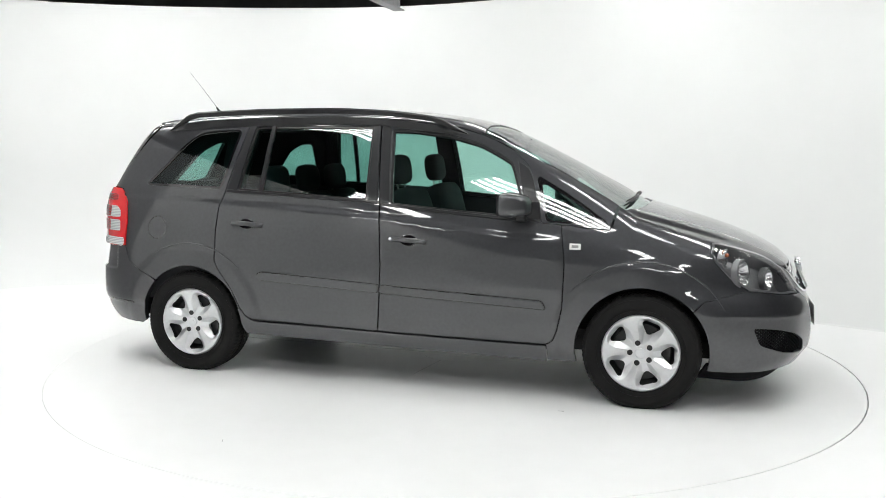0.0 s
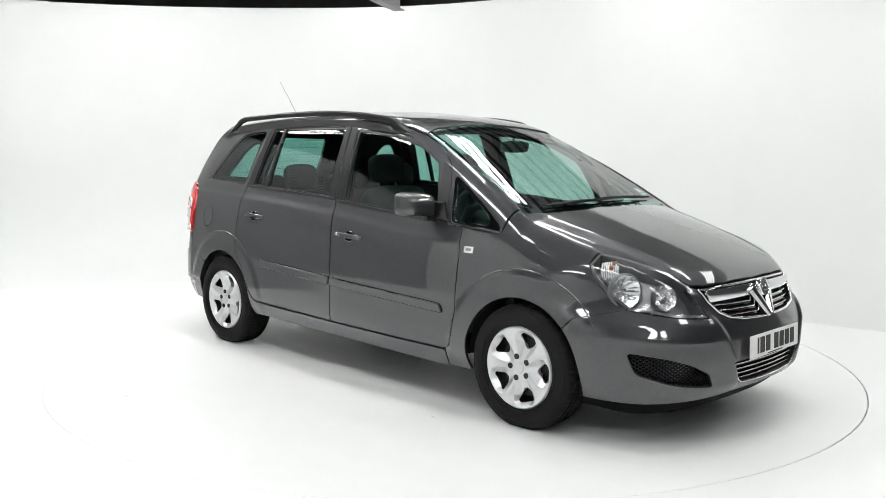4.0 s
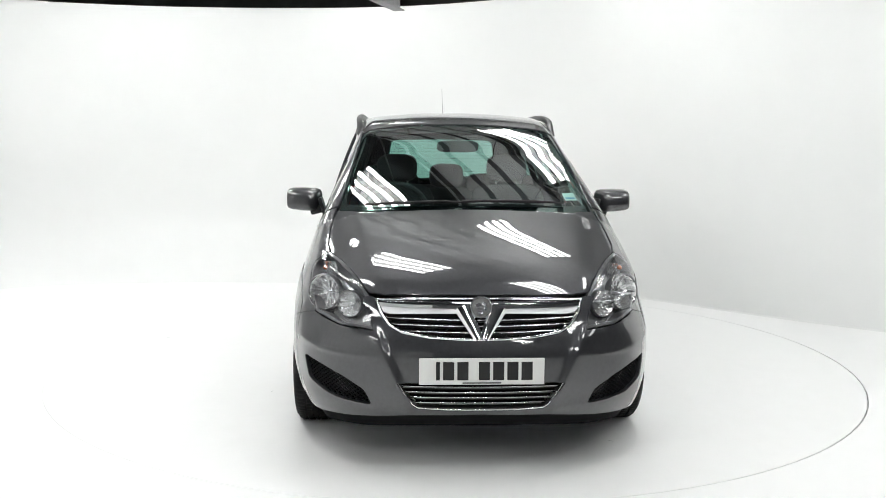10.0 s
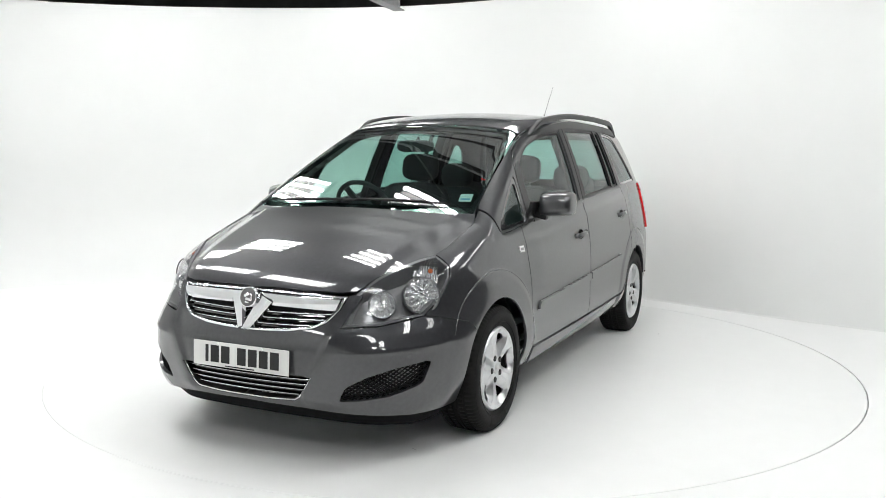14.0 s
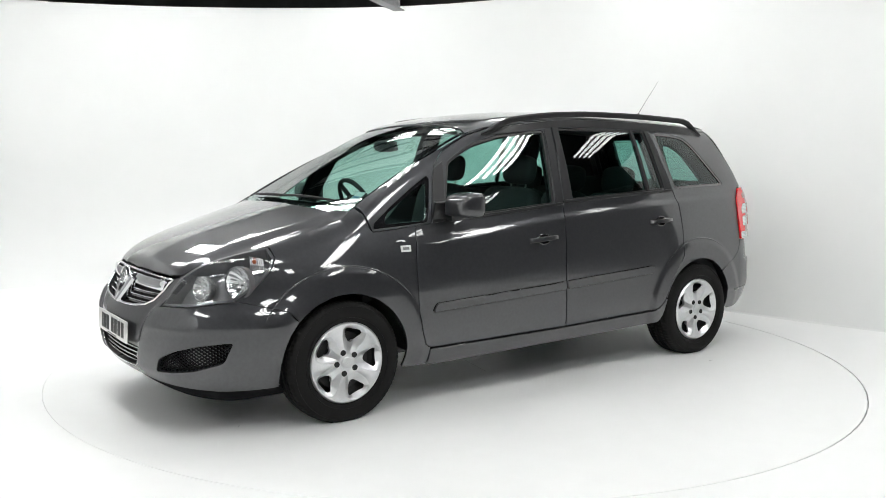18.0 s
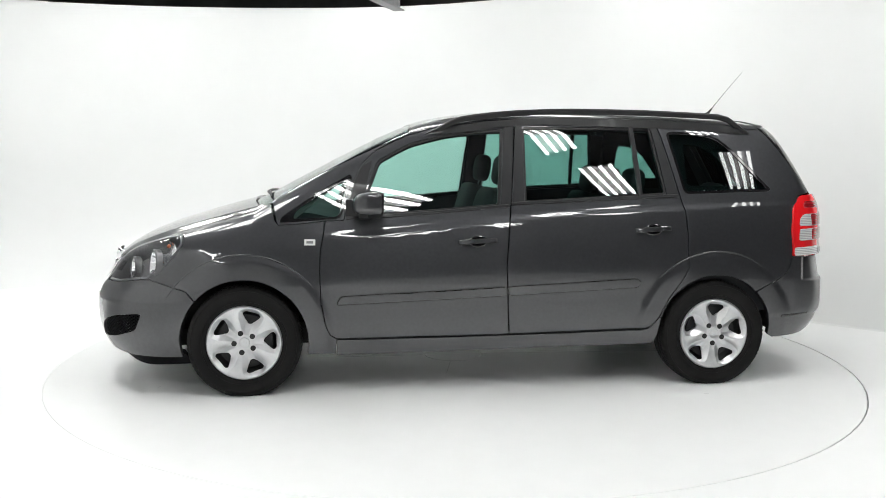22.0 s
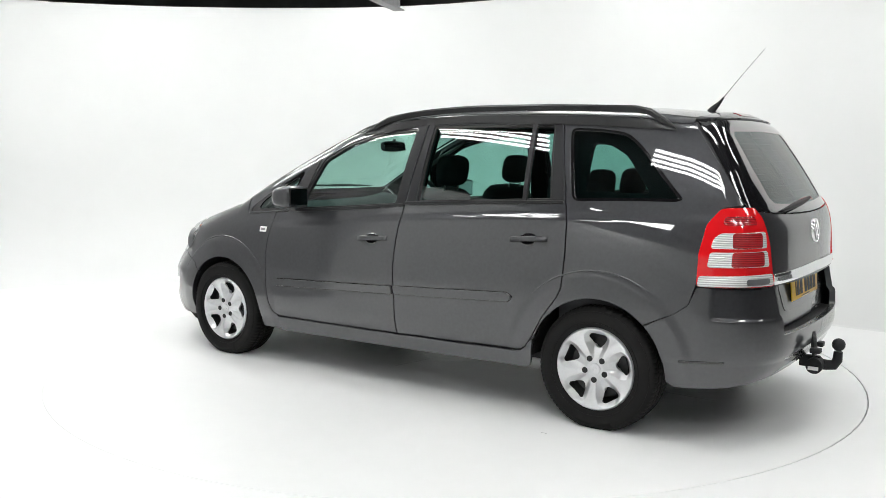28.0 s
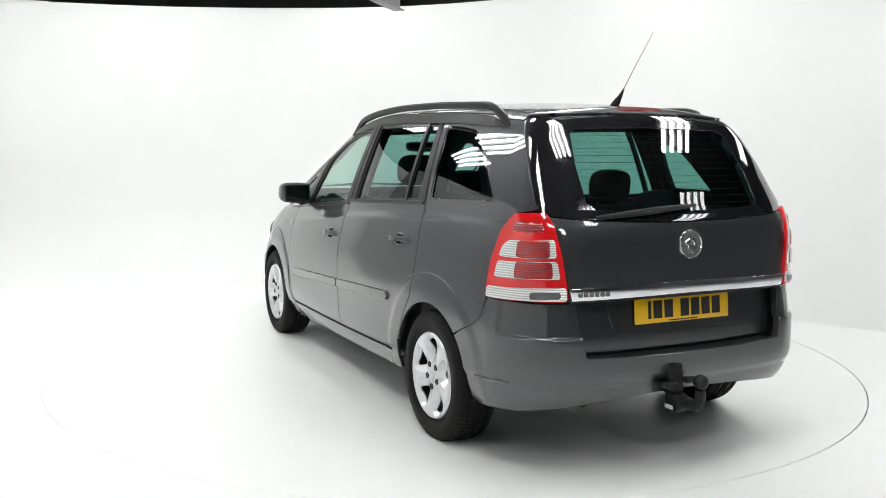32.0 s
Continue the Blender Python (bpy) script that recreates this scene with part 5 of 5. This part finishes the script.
for s in (1, -1):
    at, n = place(SIDE, 0.990, 0.852, 0.001)
    at.y, n.y = at.y * s, n.y * s
    bm = bmesh.new()
    box(bm, (0.060, 0.034, 0.005), facing(at, n), 0.002, 2)
    mark = part("wing_badge", bm, PLATE_WHITE, car, "small pale badge on the wing")
    bm = bmesh.new()
    box(bm, (0.036, 0.014, 0.002), facing(at, n) @ pose(0, 0, 0.003))
    part("badge_bar", bm, STEEL, mark, "dark bar on the badge")
flap = [(-1.598 + 0.068 * math.cos(radians(a)), 0.874 + 0.070 * math.sin(radians(a))) for a in range(0, 360, 9)]
panel("fuel_flap_gap", SIDE, [flap, shrink(flap, 0.004)], GLOSS_BLACK, car, "round dark gap of the fuel flap", h=0.03, off=0.0008, depth=0, sides="right")
at, n = place(TOP, 1.128, 0.563, 0.0)
bm = bmesh.new()
m = facing(at - n * 0.009, n)
box(bm, (0.066, 0.070, 0.001), m, 0)
stick = part("tax_disc", bm, PAPER, car, "pale paper sticker inside the windscreen")
bm = bmesh.new()
box(bm, (0.050, 0.012, 0.0008), m @ pose(0, -0.014, 0.0012))
part("sticker_bar", bm, STICKER_BLUE, stick, "blue bar on the sticker")

# ---------------------------------------------------------------- car: tow bar
bm = bmesh.new()
box(bm, (0.10, 0.030, 0.060), pose(-2.175, 0.075, 0.315), 0.006)
tow = part("tow_bar", bm, PLASTIC, car, "black detachable tow bar")
bm = bmesh.new()
ring(bm, [(0, -0.04), (0.040, -0.04), (0.040, 0.03), (0.034, 0.04), (0, 0.04)], pose(-2.205, 0.085, 0.300, 90, 0, 0), 20)
part("tow_socket", bm, PLASTIC, tow)
bm = bmesh.new()
tube(bm, [(-2.20, 0.055, 0.300), (-2.25, 0.055, 0.300), (-2.285, 0.055, 0.305), (-2.30, 0.055, 0.33), (-2.302, 0.055, 0.375)], [0.030, 0.026, 0.026, 0.024, 0.021], 14)
part("tow_neck", bm, PLASTIC, tow)
bm = bmesh.new()
bmesh.ops.create_uvsphere(bm, u_segments=20, v_segments=14, radius=0.032, matrix=pose(-2.302, 0.055, 0.410))
part("tow_ball", bm, PLASTIC, tow, "black capped tow ball")
bm = bmesh.new()
box(bm, (0.014, 0.075, 0.13), pose(-2.195, 0.10, 0.415, 0, 8, 0), 0.004)
box(bm, (0.050, 0.05, 0.025), pose(-2.215, 0.145, 0.385), 0.006)
box(bm, (0.030, 0.05, 0.025), pose(-2.215, 0.04, 0.40), 0.006)
part("tow_socket_plate", bm, PLASTIC, tow, "black trailer socket flap")
bm = bmesh.new()
box(bm, (0.05, 0.002, 0.018), pose(-2.205, 0.137, 0.290), 0)
part("tow_label", bm, PLATE_WHITE, tow, "small cream label")

# ---------------------------------------------------------------- car: under the body
bm = bmesh.new()
box(bm, (3.3, 1.18, 0.10), pose(0.15, 0, 0.285), 0.02)
box(bm, (1.75, 1.50, 0.06), pose(0.0, 0, 0.290), 0.02)
box(bm, (0.9, 0.5, 0.10), pose(0.9, 0, 0.215), 0.04)
box(bm, (0.55, 1.0, 0.10), pose(-1.80, 0, 0.43), 0.03)
part("underbody", bm, PLASTIC, car, "dark underside")
bm = bmesh.new()
tube(bm, [(0.5, -0.18, 0.225), (-0.5, -0.18, 0.225), (-1.2, -0.25, 0.24), (-1.75, 0.40, 0.30), (-2.04, 0.46, 0.305)], 0.024, 10)
part("exhaust", bm, PLASTIC, car, "dull exhaust pipe")
for hub in (HUB_F, HUB_R):
    for s in (1, -1):
        bm = bmesh.new()
        n, r = 24, 0.372
        rows = []
        for i in range(n + 1):
            a = radians(2 + 176 * i / n)
            rows.append([bm.verts.new((hub + r * math.cos(a), s * y, HUB_Z + r * math.sin(a))) for y in (0.80, 0.52)])
        for a, b in zip(rows, rows[1:]):
            bm.faces.new((a[0], b[0], b[1], a[1]))
        c = bm.verts.new((hub, s * 0.52, HUB_Z))
        for a, b in zip(rows, rows[1:]):
            bm.faces.new((a[1], b[1], c))
        part("arch_liner", bm, PLASTIC, car, "black wheel arch liner", angle=60)
panel("tailgate_trim", REAR, [[(-0.57, 0.56), (0.57, 0.56), (0.62, 1.05), (-0.62, 1.05)]], DASH, tailgate, "dark inner tailgate trim", h=0.06, off=-0.10, depth=0.0, sides="middle")


# ---------------------------------------------------------------- car: wheels
def build_wheel(s):
    """One wheel: steel rim, flattened tyre with tread, five-spoke silver cover, cap and bolts; its axis is the local z."""
    bm = bmesh.new()
    ring(bm, [(0.0, 0.02), (0.10, 0.02), (0.16, 0.0), (0.185, 0.02), (0.195, 0.075), (0.212, 0.082), (0.212, -0.085), (0.19, -0.08), (0.18, -0.02), (0.0, -0.02)], steps=48)
    wheel = part("wheel", bm, DARK_STEEL, car, "wheel with silver five-spoke cover")
    prof = [(0.200, -0.085), (0.212, -0.092), (0.24, -0.1025), (0.268, -0.1045), (0.290, -0.099), (0.303, -0.090), (0.3105, -0.078), (0.3125, -0.062), (0.3135, -0.052), (0.3065, -0.0505), (0.3065, -0.0435), (0.3140, -0.042),
            (0.3150, -0.018), (0.3080, -0.0165), (0.3080, -0.0065), (0.3155, -0.005)]
    prof = prof + [(r, -z) for r, z in prof[::-1]]
    bm = bmesh.new()
    n = 240
    rows = []
    for r, z in prof:
        row = []
        for i in range(n):
            a = 2 * math.pi * i / n
            rr = r
            if r > 0.3 and (0.051 < abs(z) < 0.092 or 0.017 < abs(z) < 0.043) and (i + (1 if abs(z) < 0.045 else 0)) % 3 == 0:
                rr = r - 0.0032
            x, y = rr * math.cos(a), rr * math.sin(a)
            # flat where it stands on the deck
            low = y if s > 0 else -y
            if low > 0.2996:
                y = 0.2996 * s
            row.append(bm.verts.new((x, y, z + (0.004 if z > 0 else -0.004) * (1 if low > 0.25 and r < 0.29 else 0))))
        rows.append(row)
    for a, b in zip(rows, rows[1:]):
        for i in range(n):
            bm.faces.new((a[i], a[(i + 1) % n], b[(i + 1) % n], b[i]))
    tyre = part("tyre", bm, RUBBER, wheel, "black treaded tyre", angle=28)
    bm = bmesh.new()
    for r in (0.232, 0.288):
        ring(bm, [(r - 0.0015, 0.1005 if r < 0.25 else 0.0995), (r, 0.1035 if r < 0.25 else 0.1015), (r + 0.0015, 0.1015 if r < 0.25 else 0.098)], steps=72)
    part("sidewall_ring", bm, RUBBER, tyre, "raised ring on the tyre wall")
    # cover: a dished disc with five openings
    outline = [(0.213 * math.cos(2 * math.pi * i / 90), 0.213 * math.sin(2 * math.pi * i / 90)) for i in range(90)]
    holes = []
    for k in range(5):
        c = radians(72 * k + 36)
        pts = []
        for r, w in ((0.104, 6), (0.104, -6), (0.136, -14), (0.165, -18), (0.177, -13), (0.177, 13), (0.165, 18), (0.136, 14)):
            pts.append((r * math.cos(c + radians(w)), r * math.sin(c + radians(w))))
        holes.append(rounded(pts, 0.014, 3))
    V, F = sheet([np.array(outline)] + holes, 0.0050)

    def height(V):
        r, a = np.hypot(V[:, 0], V[:, 1]), np.degrees(np.arctan2(V[:, 1], V[:, 0])) % 72
        off = np.abs(a - 36)
        across = r * np.radians(36 - off)
        flat = np.interp(r, (0.04, 0.06, 0.09, 0.14, 0.175, 0.195, 0.205), (0.012, 0.012, 0.014, 0.022, 0.038, 0.072, 0.14))
        deep = np.interp(r, (0.045, 0.065, 0.10, 0.135, 0.168, 0.186, 0.198), (0.0, 0.008, 0.024, 0.036, 0.036, 0.014, 0.0))
        reach = np.maximum(r * 0.628 - flat, 0.004)
        flank = np.clip((across - flat) / (0.58 * reach), 0, 1)
        dome = 0.083 + 0.018 * step(0.213, 0.197, r) - 0.015 * step(0.175, 0.045, r)
        crown = 0.0030 * (1 - np.clip(across / flat, 0, 1) ** 2) * step(0.07, 0.10, r) * step(0.20, 0.17, r)
        return dome - deep * flank - crown
    z = height(V)
    e = 0.0015
    gx = (height(V + (e, 0)) - height(V - (e, 0))) / (2 * e)
    gy = (height(V + (0, e)) - height(V - (0, e))) / (2 * e)
    N = np.stack([-gx, -gy, np.ones(len(V))], -1)
    N /= np.linalg.norm(N, axis=1, keepdims=True)
    P, faces, NN2 = shell(np.column_stack([V, z]), N, F, 0.022)
    cover = mesh_object("wheel_cover", P, faces, SILVER, wheel, "silver five-spoke wheel cover", NN2)
    for k in range(5):
        a = radians(72 * k)
        bm = bmesh.new()
        ring(bm, [(0.0150, -0.004), (0.0148, 0.0025), (0.0138, 0.0032), (0.0125, 0.0022), (0.0, 0.0020)], pose(0.056 * math.cos(a), 0.056 * math.sin(a), 0.0868), 16)
        part("bolt", bm, INK, cover, "dark wheel bolt recess")
    bm = bmesh.new()
    ring(bm, [(0.030, -0.004), (0.030, 0.002), (0.027, 0.005), (0.024, 0.004), (0.0, 0.005)], pose(0, 0, 0.0865), 32)
    for x, y, w, h, t in ((-0.006, 0.005, 0.014, 0.006, 30), (0.007, 0.005, 0.010, 0.006, -35), (0.001, -0.007, 0.02, 0.006, -6)):
        box(bm, (w, h, 0.003), pose(x, y, 0.0915, 0, 0, t))
    part("centre_cap", bm, SILVER, cover, "silver centre cap")
    bm = bmesh.new()
    tube(bm, [(0.176 * math.cos(radians(60)), 0.176 * math.sin(radians(60)), 0.060), (0.168 * math.cos(radians(60)), 0.168 * math.sin(radians(60)), 0.090)], 0.005, 8)
    part("valve", bm, RUBBER, wheel)
    bm = bmesh.new()
    ring(bm, [(0.15, 0.022), (0.15, 0.034), (0.07, 0.034), (0.06, 0.05), (0.0, 0.05)], steps=40)
    part("brake_disc", bm, DARK_STEEL, wheel, "dull brake disc")
    return wheel


for s, phases in ((1, (39, 50)), (-1, (35, 25))):
    first = build_wheel(s)
    spin = [p + 180 if s > 0 else p for p in phases]
    for k, hub in enumerate((HUB_F, HUB_R)):
        # only the cover turns with the phase, the flat of the tyre stays on the ground
        m = Matrix.Translation((hub, s * 0.752, HUB_Z)) @ Matrix.Rotation(radians(-90 * s), 4, "X")
        w = first if k == 0 else copy_thing(first, m)
        w.matrix_basis = m
        for c in w.children:
            if c.name.startswith(("wheel_cover", "valve")):
                c.matrix_basis = Matrix.Rotation(radians(spin[k]), 4, "Z")


# ---------------------------------------------------------------- car: inside
bm = bmesh.new()
box(bm, (3.2, 1.36, 0.04), pose(-0.35, 0, 0.36), 0.01)
box(bm, (0.9, 1.2, 0.30), pose(-1.62, 0, 0.50), 0.04)
part("cabin_floor", bm, FABRIC, car, "dark carpeted cabin floor")
panel("door_card", SIDE, [[(0.86, 0.36), (0.86, 0.945), (0.72, 0.972), (0.30, 1.008), (-0.12, 1.045), (-0.12, 0.36)]], DASH, doors_f, "dark inner door card", h=0.08, off=-0.075, depth=0)
panel("door_card", SIDE, [[(-0.15, 0.36), (-0.15, 1.050), (-0.60, 1.075), (-1.12, 1.098), (-1.14, 0.70), (-0.95, 0.38)]], DASH, doors_r, "dark inner door card", h=0.08, off=-0.075, depth=0)
panel("luggage_side", SIDE, [[(-1.12, 0.42), (-1.14, 1.10), (-1.70, 1.118), (-2.00, 1.10), (-2.04, 0.42)]], DASH, car, "dark luggage bay side trim", h=0.08, off=-0.08, depth=0)
panel("inner_pillar", SIDE, [[(-0.075, 1.03), (-0.115, 1.50), (-0.225, 1.515), (-0.205, 1.05)]], INNER, car, "dark inner middle pillar", h=0.06, off=-0.050, depth=0.02)
panel("inner_pillar", SIDE, [[(-1.055, 1.10), (-1.00, 1.50), (-1.09, 1.50), (-1.165, 1.10)]], INNER, car, "dark inner rear pillar", h=0.06, off=-0.050, depth=0.02)
panel("inner_rear_pillar", SIDE, [[(-1.90, 1.10), (-1.62, 1.52), (-1.10, 1.53), (-1.10, 1.10)], rounded([(-1.21, 1.175), (-1.21, 1.425), (-1.30, 1.42), (-1.40, 1.365), (-1.555, 1.175)], 0.03)], INNER, car, "dark inner rear pillar trim", h=0.06, off=-0.045, depth=0.02)
panel("inner_screen_pillar", SIDE, [[(1.12, 0.96), (0.78, 1.235), (0.60, 1.325), (0.42, 1.42), (0.40, 1.44), (0.62, 1.345), (0.80, 1.255), (1.17, 0.99)]], LINING, car, "grey inner windscreen pillar", h=0.06, off=-0.035, depth=0.02)
HL = [(0.36, 0.0), (0.38, 0.5), (0.0, 0.535), (-0.6, 0.54), (-1.2, 0.53), (-1.66, 0.50), (-1.68, 0.0)]
panel("headlining", TOP, [HL + [(x, -y) for x, y in HL[-2:0:-1]]], LINING, car, "grey headlining", h=0.08, off=-0.045, depth=0.02, sides="middle")


def pad(bm, size, m, power=4.0, cuts=5):
    """A soft cushion: a rounded block."""
    tmp = bmesh.new()
    bmesh.ops.create_cube(tmp, size=2.0)
    bmesh.ops.subdivide_edges(tmp, edges=tmp.edges[:], cuts=cuts, use_grid_fill=True)
    made = {}
    for v in tmp.verts:
        q = v.co
        k = (abs(q.x) ** power + abs(q.y) ** power + abs(q.z) ** power) ** (1 / power)
        q = q / k
        made[v] = bm.verts.new(m @ Vector((q.x * size[0] / 2, q.y * size[1] / 2, q.z * size[2] / 2)))
    for f in tmp.faces:
        bm.faces.new([made[v] for v in f.verts])
    tmp.free()
    return bm


def seat(x, y, z, width, name, lean=14, back=0.60, rest_z=None):
    bm = bmesh.new()
    pad(bm, (0.50, width, 0.16), pose(x + 0.22, y, z, 0, -6, 0))
    base = part(name, bm, FABRIC, car, "charcoal fabric seat", angle=80)
    bm = bmesh.new()
    pad(bm, (0.15, width, back), pose(x - 0.07 - 0.12 * back, y, z + back / 2 + 0.02, 0, -lean, 0), 5)
    part("seat_back", bm, FABRIC, base, "charcoal fabric seat back", angle=80)
    xr = x - 0.09 - math.tan(radians(lean)) * (back + 0.10)
    zr = rest_z or z + back + 0.14
    bm = bmesh.new()
    pad(bm, (0.10, min(0.27, width * 0.62), 0.185), pose(xr, y, zr, 0, -lean * 0.6, 0), 3.4)
    part("headrest", bm, FABRIC, base, "charcoal padded headrest", angle=80)
    for s in (-1, 1):
        bm = bmesh.new()
        tube(bm, [(xr + 0.02, y + s * 0.07, zr - 0.15), (xr, y + s * 0.07, zr - 0.05)], 0.006, 8)
        part("headrest_post", bm, STEEL, base, "steel headrest post")


for y in (-0.37, 0.37):
    seat(0.08, y, 0.60, 0.50, "front_seat", 14, 0.52, 1.240)
for y in (-0.46, 0.0, 0.46):
    seat(-0.76, y, 0.64, 0.42, "middle_seat", 12, 0.42, 1.165)
for y in (-0.33, 0.33):
    seat(-1.38, y, 0.60, 0.46, "rear_seat", 8, 0.34, 1.075)

# dashboard
bm = bmesh.new()
prof = [(1.24, 0.985), (1.12, 1.005), (0.98, 1.000), (0.86, 0.975), (0.80, 0.93), (0.79, 0.80), (0.86, 0.62), (1.24, 0.55)]
rows = []
for i in range(17):
    y = -0.66 + 1.32 * i / 16
    hood = 0.045 * math.exp(-((y + 0.37) / 0.16) ** 2) + 0.02 * math.exp(-(y / 0.2) ** 2)
    shy = 0.08 * (abs(y) / 0.66) ** 4
    rows.append([bm.verts.new((x - shy * (1 if x > 1.1 else 0), y, z + (hood if z > 0.92 and x < 1.1 else 0))) for x, z in prof])
for a, b in zip(rows, rows[1:]):
    for k in range(len(prof) - 1):
        bm.faces.new((a[k], b[k], b[k + 1], a[k + 1]))
bm.faces.new(rows[0])
bm.faces.new(rows[-1][::-1])
dash = part("dashboard", bm, DASH, car, "dark grey dashboard", angle=40)
m = pose(0.585, -0.37, 1.000, 0, -62, 0)
bm = bmesh.new()
ring(bm, [(0.185 + 0.015 * math.cos(radians(a)), 0.015 * math.sin(radians(a))) for a in range(0, 360, 45)], m, 40, True)
wheel_rim = part("steering_wheel", bm, DASH, car, "dark steering wheel")
bm = bmesh.new()
pad(bm, (0.16, 0.15, 0.06), m @ pose(0, 0, -0.015), 3)
for a in (90, 210, 330):
    box(bm, (0.10, 0.04, 0.018), m @ pose(0, 0, 0, 0, 0, a) @ pose(0.12, 0, -0.008), 0.005)
part("steering_hub", bm, DASH, wheel_rim, "dark steering wheel hub")
bm = bmesh.new()
tube(bm, [(0.62, -0.37, 0.985), (0.85, -0.37, 0.90)], 0.04, 12)
part("steering_column", bm, DASH, wheel_rim)
bm = bmesh.new()
pad(bm, (0.035, 0.245, 0.070), pose(0.60, -0.008, 1.383, 0, 12, 0), 4)
inner = part("interior_mirror", bm, DASH, car, "dark interior mirror", angle=70)
bm = bmesh.new()
tube(bm, [(0.60, 0, 1.40), (0.575, 0, 1.43)], 0.010, 8)
part("mirror_stalk", bm, DASH, inner)
bm = bmesh.new()
box(bm, (0.003, 0.225, 0.055), pose(0.582, -0.008, 1.383, 0, 12, 0), 0)
part("mirror_face", bm, MIRROR, inner, "mirror glass")


# ---------------------------------------------------------------- what moves
def motions():
    """The turntable and the car on it turn clockwise, seen from above, at about seven degrees a second."""
    rows_car, rows_disc = [], []
    for i in range(17):
        t = 2.0 * i
        s = (t - 16) / 16
        a = -89.5654 - 7.12593 * (t - 10.4) + 0.4261 * s ** 3
        turn = Matrix.Rotation(radians(a), 4, "Z")
        rows_car.append((t, turn @ Matrix.Translation((-0.0789, -0.0033, 0))))
        rows_disc.append((t, Matrix.Translation((0, 0.055, 0)) @ turn))
    walk(car, rows_car)
    walk(turntable, rows_disc)


motions()
